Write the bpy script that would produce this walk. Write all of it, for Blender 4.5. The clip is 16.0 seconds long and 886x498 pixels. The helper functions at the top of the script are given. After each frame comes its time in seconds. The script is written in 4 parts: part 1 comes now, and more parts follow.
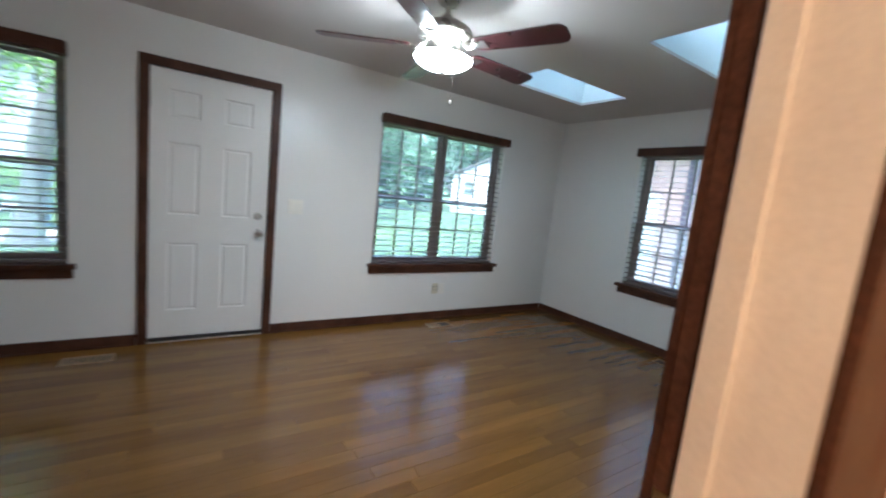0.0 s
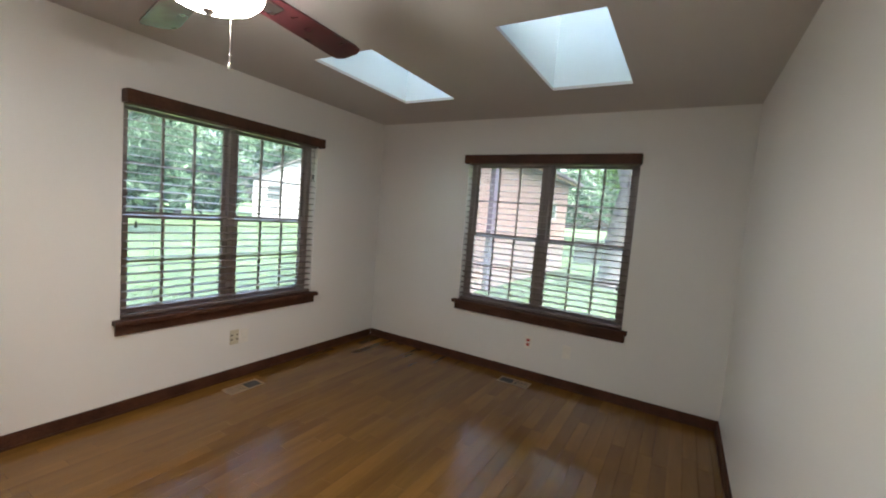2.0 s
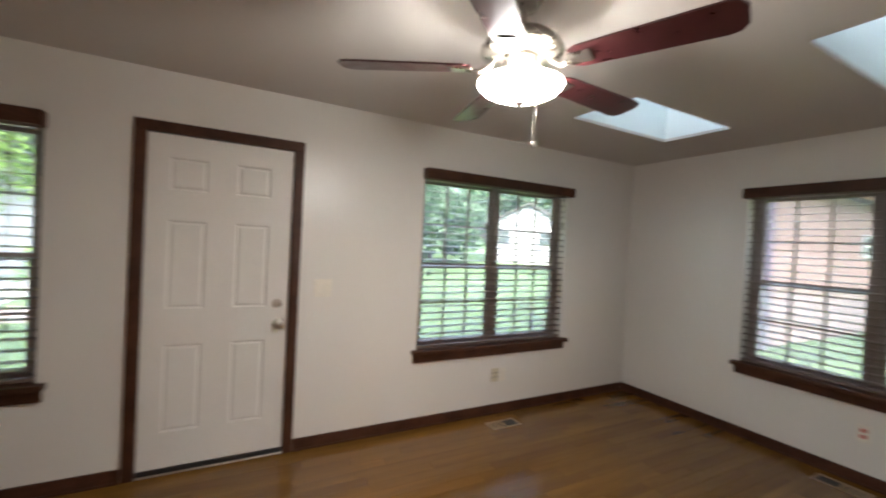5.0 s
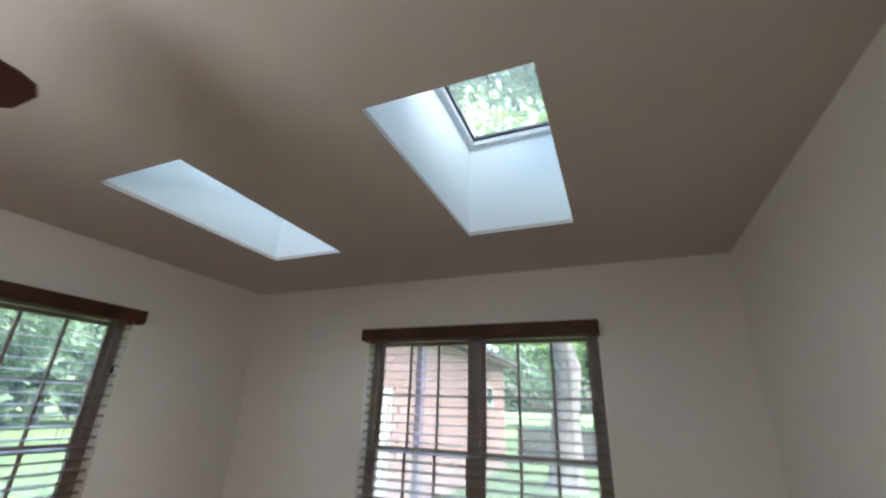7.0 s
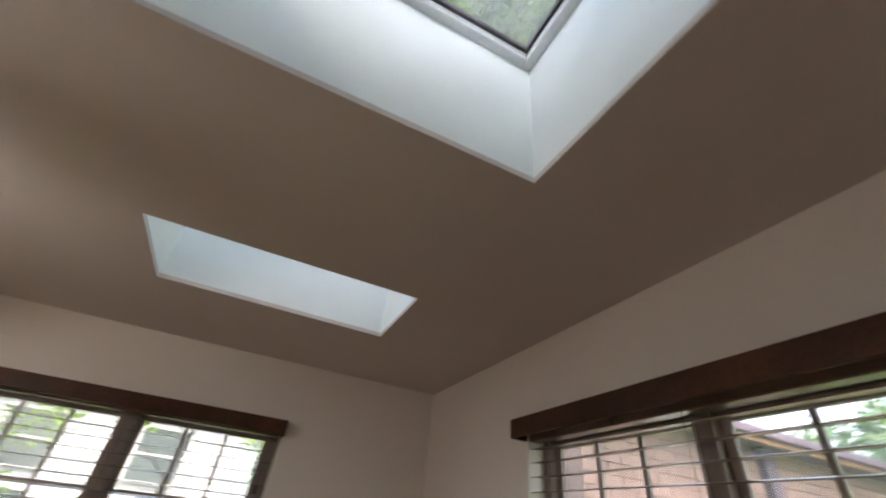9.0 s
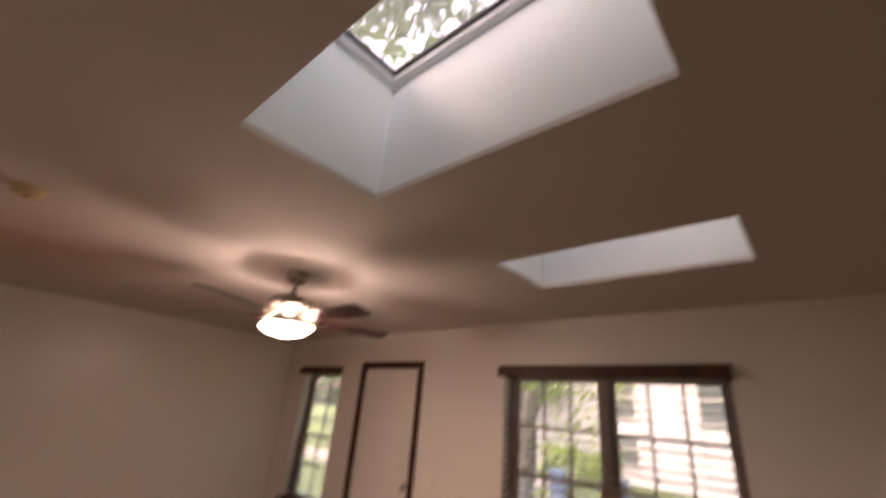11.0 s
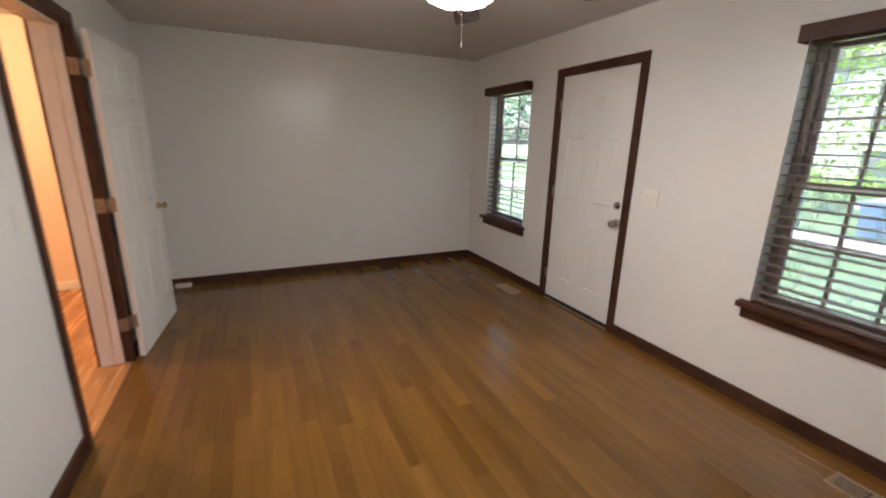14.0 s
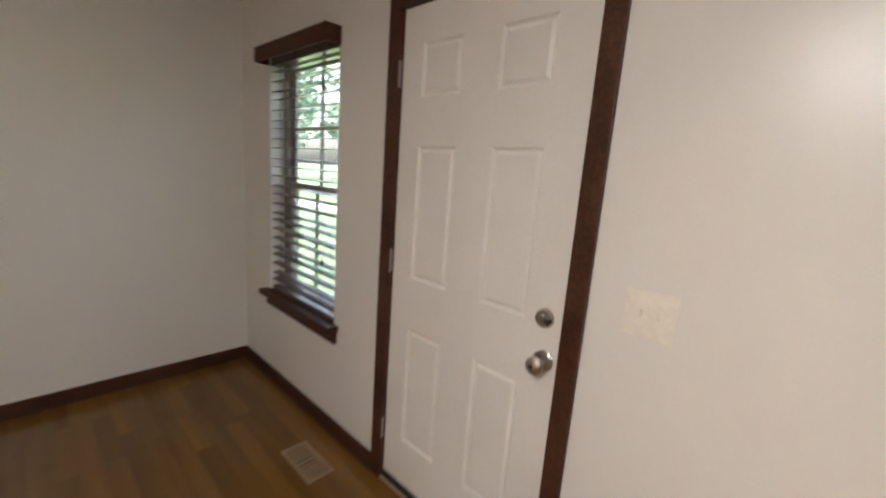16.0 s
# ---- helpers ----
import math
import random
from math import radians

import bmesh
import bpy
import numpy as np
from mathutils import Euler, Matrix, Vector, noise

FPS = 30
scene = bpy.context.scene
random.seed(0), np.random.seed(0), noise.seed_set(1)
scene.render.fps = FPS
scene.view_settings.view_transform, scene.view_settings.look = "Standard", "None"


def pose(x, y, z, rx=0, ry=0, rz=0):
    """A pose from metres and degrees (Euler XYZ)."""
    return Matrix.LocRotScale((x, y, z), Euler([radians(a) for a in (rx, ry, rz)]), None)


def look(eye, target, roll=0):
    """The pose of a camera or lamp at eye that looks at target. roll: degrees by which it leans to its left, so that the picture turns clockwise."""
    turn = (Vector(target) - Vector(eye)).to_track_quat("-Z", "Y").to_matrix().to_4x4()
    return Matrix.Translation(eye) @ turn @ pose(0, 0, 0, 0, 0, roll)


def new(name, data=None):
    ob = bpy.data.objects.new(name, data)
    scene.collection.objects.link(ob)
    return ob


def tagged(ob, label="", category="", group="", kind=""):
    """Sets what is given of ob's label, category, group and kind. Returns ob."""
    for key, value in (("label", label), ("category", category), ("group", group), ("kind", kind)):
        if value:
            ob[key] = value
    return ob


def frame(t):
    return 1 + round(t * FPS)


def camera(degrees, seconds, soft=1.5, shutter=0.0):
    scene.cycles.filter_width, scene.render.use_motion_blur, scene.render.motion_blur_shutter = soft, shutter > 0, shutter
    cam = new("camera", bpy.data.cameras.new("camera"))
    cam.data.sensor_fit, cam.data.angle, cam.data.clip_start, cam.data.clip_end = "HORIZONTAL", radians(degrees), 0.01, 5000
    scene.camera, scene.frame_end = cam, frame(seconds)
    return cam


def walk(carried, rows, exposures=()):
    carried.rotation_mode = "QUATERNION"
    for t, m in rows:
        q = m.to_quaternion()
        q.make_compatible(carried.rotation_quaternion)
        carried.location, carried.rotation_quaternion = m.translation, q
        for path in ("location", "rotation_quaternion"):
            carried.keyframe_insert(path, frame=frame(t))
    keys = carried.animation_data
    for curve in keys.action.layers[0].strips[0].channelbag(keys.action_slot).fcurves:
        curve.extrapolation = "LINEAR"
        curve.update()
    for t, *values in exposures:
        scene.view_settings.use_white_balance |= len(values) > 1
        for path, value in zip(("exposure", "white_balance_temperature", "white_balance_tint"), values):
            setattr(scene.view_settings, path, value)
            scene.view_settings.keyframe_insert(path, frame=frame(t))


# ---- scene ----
cam = camera(94.9, 16.0, soft=2.0, shutter=0.5)
PATH = [
    (0, (-4.077, -3.65, 1.351), (-2.974, -2.002, 1.092), 6.2),
    (0.5, (-3.881, -3.32, 1.364), (-2.537, -1.859, 1.118), 6.4),
    (1, (-3.72, -3.185, 1.409), (-2.248, -1.843, 1.227), 4.9),
    (1.5, (-3.588, -3.106, 1.426), (-1.963, -1.947, 1.3), 4.5),
    (2, (-3.618, -3.013, 1.436), (-1.9, -2.001, 1.277), 4.6),
    (2.5, (-3.686, -2.964, 1.449), (-2.337, -1.494, 1.313), 2.7),
    (3, (-3.842, -2.954, 1.459), (-3.198, -1.061, 1.404), 1.3),
    (3.2, (-3.904, -2.969, 1.471), (-3.542, -1.003, 1.423), 1.2),
    (5.3, (-3.786, -2.889, 1.478), (-2.531, -1.331, 1.465), 3.9),
    (5.5, (-3.679, -2.896, 1.47), (-2.152, -1.605, 1.439), 4.1),
    (6, (-3.314, -2.877, 1.498), (-1.497, -2.047, 1.59), 3.5),
    (6.5, (-2.928, -2.804, 1.495), (-1.106, -2.049, 1.827), 3.1),
    (7, (-2.536, -2.724, 1.552), (-0.818, -2.002, 2.279), 1.9),
    (7.5, (-2.138, -2.741, 1.564), (-0.639, -1.792, 2.487), 5.0),
    (8, (-1.809, -2.701, 1.562), (-0.512, -1.609, 2.624), 6.0),
    (8.5, (-1.496, -2.677, 1.594), (-0.457, -1.422, 2.753), 5.8),
    (8.7, (-1.365, -2.694, 1.594), (-0.494, -1.329, 2.768), 6.3),
    (10.8, (-0.558, -2.896, 1.685), (-1.609, -1.483, 2.633), 4.5),
    (11, (-0.566, -2.916, 1.665), (-1.827, -1.553, 2.407), 5.1),
    (11.5, (-0.567, -2.965, 1.613), (-2.274, -1.957, 1.877), 5.3),
    (12, (-0.578, -2.991, 1.564), (-2.415, -2.205, 1.479), 4.2),
    (12.5, (-0.584, -2.977, 1.525), (-2.437, -2.276, 1.251), 3.5),
    (13, (-0.607, -2.936, 1.505), (-2.464, -2.292, 1.137), 2.9),
    (13.5, (-0.848, -2.79, 1.462), (-2.671, -2.092, 1.029), 2.2),
    (14, (-1.231, -2.545, 1.473), (-2.98, -1.719, 0.96), 1.3),
    (14.5, (-1.622, -2.261, 1.453), (-3.339, -1.341, 1.001), 3.7),
    (15, (-2.101, -1.879, 1.457), (-3.559, -0.601, 0.966), 5.2),
    (15.5, (-2.53, -1.492, 1.455), (-3.973, -0.186, 0.996), 4.0),
    (16, (-2.92, -1.085, 1.437), (-4.267, 0.345, 1.064), 4.2),
]
EXPOSURES = [(0.0, 3.75, 5000, 1), (0.5, 3.85, 5700, 6), (2.0, 3.65, 6150, 8), (3.2, 3.66, 6300, 9), (5.3, 3.66, 6250, 9), (6.5, 3.60, 6050, 12), (7.5, 3.52, 6000, 9), (8.7, 3.43, 6750, 15),
             (10.8, 3.00, 8400, 40), (11.5, 3.10, 8900, 38), (12.3, 3.60, 6800, 18), (13.5, 3.70, 6600, 14), (14.5, 3.95, 5900, 11), (16.0, 3.86, 6400, 11)]
walk(cam, [(t, look(e, g, r)) for t, e, g, r in PATH], EXPOSURES)
SKY, SUN, BULB, GLOW, HALL = 0.15, 0.75, 1.7, 10.3, 6.8

# ---- world, sun and lamps ----
world = bpy.data.worlds.new("world")
scene.world = world
world.use_nodes = True
wn = world.node_tree.nodes
sky = wn.new("ShaderNodeTexSky")
sky.sky_type = 'NISHITA'
sky.sun_disc = False
sky.sun_elevation, sky.sun_rotation = radians(62), radians(200)
sky.air_density, sky.dust_density, sky.ozone_density = 1.0, 7.0, 0.6
wn["Background"].inputs["Strength"].default_value = SKY
haze = wn.new("ShaderNodeHueSaturation")
haze.inputs["Saturation"].default_value = 0.88
world.node_tree.links.new(sky.outputs[0], haze.inputs["Color"])
world.node_tree.links.new(haze.outputs[0], wn["Background"].inputs["Color"])
sun = new("sun", bpy.data.lights.new("sun", 'SUN'))
sun.data.energy, sun.data.angle, sun.data.color = SUN, radians(60), (1.0, 0.96, 0.90)
sun.matrix_world = look((0, 0, 0), (-math.sin(radians(200)) * math.cos(radians(62)), -math.cos(radians(200)) * math.cos(radians(62)), -math.sin(radians(62))))
FAN = Vector((-2.905, -1.705, 0))
for i in range(3):
    bulb = new("fan_bulb", bpy.data.lights.new("fan_bulb", 'POINT'))
    bulb.data.energy, bulb.data.color, bulb.data.shadow_soft_size = BULB / 3, (1.0, 0.94, 0.87), 0.022
    bulb.location = (FAN.x + 0.028 * math.cos(2.1 * i + 0.4), FAN.y + 0.028 * math.sin(2.1 * i + 0.4), 2.040)
hall_bulb = new("hall_bulb", bpy.data.lights.new("hall_bulb", 'POINT'))
hall_bulb.data.energy, hall_bulb.data.color, hall_bulb.data.shadow_soft_size = HALL, (1.0, 0.60, 0.32), 0.09
hall_bulb.location = (-4.7, -4.75, 2.24)


# ---- materials ----
def material(name, color, rough=0.5, metal=0.0, vary=0.1, scale=8.0, stretch=(1, 1, 1), bump=0.0, bump_scale=60.0,
             coat=0.0, fine=0.05, object_random=0.0, island_random=0.0, spec=0.5, translucent=0.0, rough_vary=0.08):
    """A painted, wooden or metal surface with variation at two scales, relief and uneven gloss."""
    m = bpy.data.materials.new(name)
    m.use_nodes = True
    nt = m.node_tree
    b = nt.nodes["Principled BSDF"]
    N, L = nt.nodes.new, nt.links.new
    tc = N("ShaderNodeTexCoord")
    mp = N("ShaderNodeMapping")
    mp.inputs["Scale"].default_value = stretch
    geo = N("ShaderNodeNewGeometry")
    L(geo.outputs["Position"], mp.inputs["Vector"])
    src = mp.outputs["Vector"]
    info = N("ShaderNodeObjectInfo")
    if object_random or island_random:
        off = N("ShaderNodeVectorMath")
        off.operation = 'ADD'
        sc = N("ShaderNodeVectorMath")
        sc.operation = 'SCALE'
        sc.inputs[0].default_value = (37.0, 11.0, 23.0)
        L(geo.outputs["Random Per Island"] if island_random else info.outputs["Random"], sc.inputs["Scale"])
        L(src, off.inputs[0])
        L(sc.outputs[0], off.inputs[1])
        src = off.outputs[0]
    n1, n2 = N("ShaderNodeTexNoise"), N("ShaderNodeTexNoise")
    n1.inputs["Scale"].default_value, n1.inputs["Detail"].default_value = scale, 5
    n2.inputs["Scale"].default_value, n2.inputs["Detail"].default_value = bump_scale, 4
    L(src, n1.inputs["Vector"])
    L(src, n2.inputs["Vector"])

    def scaled(socket, lo, hi):
        r = N("ShaderNodeMapRange")
        r.inputs["From Min"].default_value, r.inputs["From Max"].default_value = 0.3, 0.7
        r.inputs["To Min"].default_value, r.inputs["To Max"].default_value = lo, hi
        L(socket, r.inputs["Value"])
        return r.outputs["Result"]

    def times(a, s):
        q = N("ShaderNodeMath")
        q.operation = 'MULTIPLY'
        L(a, q.inputs[0])
        L(s, q.inputs[1])
        return q.outputs[0]
    f = times(scaled(n1.outputs[0], 1 - vary, 1 + vary), scaled(n2.outputs[0], 1 - fine, 1 + fine))
    rnd = object_random or island_random
    if rnd:
        r = N("ShaderNodeMapRange")
        r.inputs["To Min"].default_value, r.inputs["To Max"].default_value = 1 - rnd, 1 + rnd
        L(geo.outputs["Random Per Island"] if island_random else info.outputs["Random"], r.inputs["Value"])
        f = times(f, r.outputs["Result"])
    v = N("ShaderNodeVectorMath")
    v.operation = 'SCALE'
    v.inputs[0].default_value = color
    L(f, v.inputs["Scale"])
    L(v.outputs[0], b.inputs["Base Color"])
    L(scaled(n1.outputs[0], max(0.02, rough - rough_vary), min(1, rough + rough_vary)), b.inputs["Roughness"])
    b.inputs["Metallic"].default_value = metal
    b.inputs["Coat Weight"].default_value = coat
    b.inputs["Coat Roughness"].default_value = 0.12
    b.inputs["Specular IOR Level"].default_value = spec
    if bump:
        bp = N("ShaderNodeBump")
        bp.inputs["Strength"].default_value, bp.inputs["Distance"].default_value = bump, 0.004
        L(n2.outputs[0], bp.inputs["Height"])
        L(bp.outputs[0], b.inputs["Normal"])
    if translucent:
        t = N("ShaderNodeBsdfTranslucent")
        mix = N("ShaderNodeMixShader")
        L(v.outputs[0], t.inputs["Color"])
        mix.inputs[0].default_value = translucent
        L(b.outputs[0], mix.inputs[1])
        L(t.outputs[0], mix.inputs[2])
        L(mix.outputs[0], nt.nodes["Material Output"].inputs[0])
    return m


def glass_material(name, color, dust=0.0):
    """Clear glass, with a film of dust that scatters daylight."""
    m = bpy.data.materials.new(name)
    m.use_nodes = True
    nt = m.node_tree
    b = nt.nodes["Principled BSDF"]
    b.inputs["Base Color"].default_value = (*color, 1)
    b.inputs["Transmission Weight"].default_value = 1
    b.inputs["Roughness"].default_value = 0.0
    b.inputs["IOR"].default_value = 1.1
    t = nt.nodes.new("ShaderNodeBsdfTranslucent")
    t.inputs["Color"].default_value = (0.86, 0.92, 0.93, 1)
    n = nt.nodes.new("ShaderNodeTexNoise")
    n.inputs["Scale"].default_value = 3.0
    r = nt.nodes.new("ShaderNodeMapRange")
    r.inputs["To Min"].default_value, r.inputs["To Max"].default_value = dust * 0.7, dust * 1.3
    mix = nt.nodes.new("ShaderNodeMixShader")
    nt.links.new(n.outputs[0], r.inputs["Value"])
    nt.links.new(r.outputs["Result"], mix.inputs[0])
    nt.links.new(b.outputs[0], mix.inputs[1])
    nt.links.new(t.outputs[0], mix.inputs[2])
    nt.links.new(mix.outputs[0], nt.nodes["Material Output"].inputs[0])
    return m


def glow_material(name, color, strength):
    m = bpy.data.materials.new(name)
    m.use_nodes = True
    b = m.node_tree.nodes["Principled BSDF"]
    b.inputs["Base Color"].default_value = (0.85, 0.82, 0.76, 1)
    b.inputs["Roughness"].default_value = 0.25
    b.inputs["Emission Color"].default_value = (*color, 1)
    b.inputs["Emission Strength"].default_value = strength
    return m


PAINT = material("wall_paint", (0.78, 0.76, 0.72), 0.305, vary=0.012, scale=1.5, rough_vary=0.01, fine=0.015, bump=0.12, bump_scale=180)
# the walls' white paint, darkened: the ceiling's shade is put into its colour
CEILING = material("ceiling_paint_shaded", (0.62, 0.585, 0.555), 0.8, vary=0.025, scale=1.2, fine=0.02, bump=0.25, bump_scale=140)
# white paint with the cyan of skylight mixed into its colour
WELL = material("well_paint_daylit", (0.85, 0.925, 0.915), 0.5, vary=0.015, scale=2, fine=0.01, bump=0.06, bump_scale=150)
TRIM = material("dark_stained_trim", (0.066, 0.027, 0.015), 0.5, vary=0.35, spec=0.22, scale=6, stretch=(1, 1, 1), fine=0.25, bump=0.15, bump_scale=90, coat=0.08)
BLIND = material("blind_wood", (0.17, 0.125, 0.105), 0.35, vary=0.2, scale=7, fine=0.12, bump_scale=70, coat=0.25, object_random=0.08)
BRONZE = material("bronze_frame", (0.29, 0.245, 0.225), 0.4, vary=0.08, scale=9, fine=0.05, bump_scale=120)
WHITE_DOOR = material("white_door_paint", (0.80, 0.78, 0.74), 0.38, vary=0.02, scale=3, fine=0.015, bump=0.08, bump_scale=120)
JAMB = material("white_jamb_paint", (0.74, 0.70, 0.65), 0.45, vary=0.05, scale=5, fine=0.04, bump=0.1, bump_scale=90)
OAK = material("varnished_oak", (0.162, 0.077, 0.016), 0.19, vary=0.2, scale=1.6, stretch=(0.8, 7, 1), fine=0.05, bump=0.03, bump_scale=14,
               object_random=0.20, spec=0.48, rough_vary=0.012)
OAK_JOINT = material("floor_joint", (0.10, 0.05, 0.025), 0.6, vary=0.2, scale=20)
HALL_OAK = material("hall_oak", (0.42, 0.21, 0.08), 0.25, vary=0.15, scale=2.6, stretch=(0.9, 14, 1), fine=0.1, bump_scale=16, island_random=0.15)
NICKEL = material("brushed_nickel", (0.46, 0.43, 0.39), 0.3, 1.0, vary=0.06, scale=20, fine=0.05, bump=0.05, bump_scale=200)
BRASS = material("aged_brass", (0.60, 0.44, 0.24), 0.3, 1.0, vary=0.15, scale=25, fine=0.1)
HINGE = material("tarnished_brass", (0.32, 0.25, 0.17), 0.42, 0.55, vary=0.15, scale=25, fine=0.1)
CHERRY = material("cherry_blade", (0.06, 0.014, 0.016), 0.33, vary=0.25, scale=5, stretch=(3, 3, 3), fine=0.12, bump_scale=60, coat=0.12)
PLASTIC = material("white_plastic", (0.83, 0.79, 0.71), 0.35, vary=0.03, scale=10)
IVORY = material("ivory_plastic", (0.64, 0.585, 0.44), 0.38, vary=0.04, scale=12)
AGED = material("yellowed_plastic", (0.52, 0.40, 0.24), 0.45, vary=0.12, scale=14)
SLOT = material("dark_slot", (0.03, 0.028, 0.026), 0.6, vary=0.1)
RED = material("red_plastic", (0.55, 0.07, 0.05), 0.4, vary=0.08)
TAN_METAL = material("tan_vent_metal", (0.33, 0.22, 0.12), 0.45, 0.0, vary=0.1, scale=14)
RUBBER = material("black_sweep", (0.02, 0.02, 0.02), 0.6, vary=0.1)
ALU = material("threshold_metal", (0.55, 0.50, 0.44), 0.35, 0.9, vary=0.1, scale=15)
CORD = material("cord", (0.14, 0.10, 0.08), 0.8, vary=0.1)
CHAIN = material("bead_chain", (0.42, 0.38, 0.33), 0.25, 0.8, vary=0.1)
LINING = material("alabaster_lining", (0.45, 0.42, 0.37), 0.5, vary=0.1, scale=12)
SKY_FRAME = material("skylight_frame", (0.75, 0.77, 0.77), 0.35, vary=0.04, scale=8)
GASKET = material("gasket", (0.05, 0.055, 0.055), 0.5, vary=0.1)
GLASS = glass_material("window_glass", (0.90, 0.925, 0.91), 0.035)
SCREEN = glass_material("insect_screen", (0.84, 0.85, 0.85), 0.10)
SKYGLASS = glass_material("skylight_glass", (0.95, 0.99, 0.99), 0.10)
BOWL = glow_material("alabaster_bowl", (1.0, 0.94, 0.87), GLOW)
HALL_GLOBE = glow_material("hall_globe", (1.0, 0.66, 0.38), 3.0)

GRASS = material("lawn", (0.055, 0.10, 0.027), 0.9, vary=0.3, scale=0.5, fine=0.35, bump=1.0, bump_scale=30)
BLADE = material("grass_blades", (0.065, 0.115, 0.032), 0.7, vary=0.2, scale=1, island_random=0.3, translucent=0.3)
PAVE = material("old_concrete", (0.31, 0.26, 0.255), 0.85, vary=0.15, scale=1.5, fine=0.15, bump=0.4, bump_scale=40)
ROAD = material("driveway", (0.30, 0.29, 0.32), 0.9, vary=0.12, scale=1.2, fine=0.2, bump=0.5, bump_scale=60)
LEAF = material("leaf", (0.095, 0.17, 0.043), 0.55, vary=0.25, scale=0.8, island_random=0.45, translucent=0.45)
LEAF_B = material("leaf_bright", (0.17, 0.28, 0.06), 0.55, vary=0.25, scale=0.8, island_random=0.4, translucent=0.5)
LEAF_D = material("leaf_blue_green", (0.10, 0.165, 0.10), 0.6, vary=0.3, scale=0.5, island_random=0.5, translucent=0.35)
BARK = material("bark", (0.105, 0.097, 0.10), 0.9, vary=0.25, scale=5, stretch=(1, 1, 0.25), fine=0.25, bump=1.0, bump_scale=22)
BRICK = material("pink_brick", (0.23, 0.152, 0.142), 0.85, vary=0.08, scale=3, fine=0.15, bump=0.4, bump_scale=50, object_random=0.07)
MORTAR = material("mortar", (0.225, 0.152, 0.143), 0.9, vary=0.1, scale=5, fine=0.15, bump=0.4, bump_scale=80)
SIDING = material("white_siding", (0.37, 0.38, 0.395), 0.6, vary=0.04, scale=1, island_random=0.03)
CREAM = material("pale_siding", (0.29, 0.31, 0.34), 0.6, vary=0.05, scale=1, island_random=0.04)
SHINGLE = material("roof_shingle", (0.12, 0.115, 0.115), 0.9, vary=0.2, scale=3, fine=0.25, bump=0.5, bump_scale=30, island_random=0.2)
FASCIA = material("brown_fascia", (0.34, 0.19, 0.14), 0.6, vary=0.1, scale=3)
# own colour of post and gutter; on the soffit it paints shade
LAVENDER = material("lavender_paint_and_shade", (0.085, 0.064, 0.10), 0.6, vary=0.06, scale=4)
FAR_GLASS = material("far_window_glass", (0.06, 0.075, 0.08), 0.08, vary=0.2, scale=0.6)
FENCE = material("dark_fence_timber", (0.055, 0.05, 0.05), 0.8, vary=0.25, scale=4, stretch=(1, 0.2, 1), fine=0.2, bump=0.3, bump_scale=30)
BLUE = material("blue_bin_plastic", (0.035, 0.085, 0.22), 0.45, vary=0.08, scale=5)
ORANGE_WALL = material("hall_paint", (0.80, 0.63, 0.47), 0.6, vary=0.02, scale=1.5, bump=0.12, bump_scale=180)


# ---- mesh helpers ----
def link_mesh(name, bm, mat, parent=None, label="", smooth=False):
    me = bpy.data.meshes.new(name)
    bm.normal_update()
    bm.to_mesh(me)
    bm.free()
    me.materials.append(mat)
    if smooth:
        for p in me.polygons:
            p.use_smooth = True
        me.set_sharp_from_angle(angle=radians(35))
    ob = new(name, me)
    if parent:
        ob.parent = parent
    if label:
        ob["label"] = label
    return ob


def part(name, bm, mat, parent, label="", smooth=False):
    return link_mesh(name, bm, mat, parent, label, smooth)


def share(name, mesh, parent, m=None):
    ob = new(name, mesh)
    ob.parent = parent
    if m is not None:
        ob.matrix_basis = m
    return ob


def thing(name, label, category, group="", kind="", m=None):
    ob = new(name)
    ob.empty_display_size = 0.1
    if m is not None:
        ob.matrix_basis = m
    return tagged(ob, label, category, group, kind)


def box(bm, x0, x1, y0, y1, z0, z1, bevel=0.0, seg=1):
    lo, hi = Vector((min(x0, x1), min(y0, y1), min(z0, z1))), Vector((max(x0, x1), max(y0, y1), max(z0, z1)))
    g = bmesh.ops.create_cube(bm, size=1.0)
    for v in g["verts"]:
        v.co = Vector([lo[i] + (v.co[i] + 0.5) * (hi[i] - lo[i]) for i in range(3)])
    if bevel:
        edges = list({e for v in g["verts"] for e in v.link_edges})
        bmesh.ops.bevel(bm, geom=edges, offset=bevel, segments=seg, profile=0.6, affect='EDGES')
    return bm


def boxed(*a, **k):
    return box(bmesh.new(), *a, **k)


def lathe(bm, profile, steps=32, center=(0, 0, 0), axis='z'):
    """A turned shape from (radius, height) pairs."""
    rings = []
    c = Vector(center)
    for r, h in profile:
        ring = []
        for i in range(steps):
            a = 2 * math.pi * i / steps
            p = Vector((r * math.cos(a), r * math.sin(a), h))
            if axis == 'y':
                p = Vector((p.x, -p.z, p.y))
            if axis == 'x':
                p = Vector((p.z, p.x, p.y))
            ring.append(bm.verts.new(c + p))
        rings.append(ring)
    for a, b in zip(rings, rings[1:]):
        for i in range(steps):
            j = (i + 1) % steps
            bm.faces.new((a[i], a[j], b[j], b[i]))
    if profile[0][0] > 1e-4:
        bm.faces.new(rings[0][::-1])
    if profile[-1][0] > 1e-4:
        bm.faces.new(rings[-1])
    bmesh.ops.remove_doubles(bm, verts=bm.verts[:], dist=1e-5)
    return bm


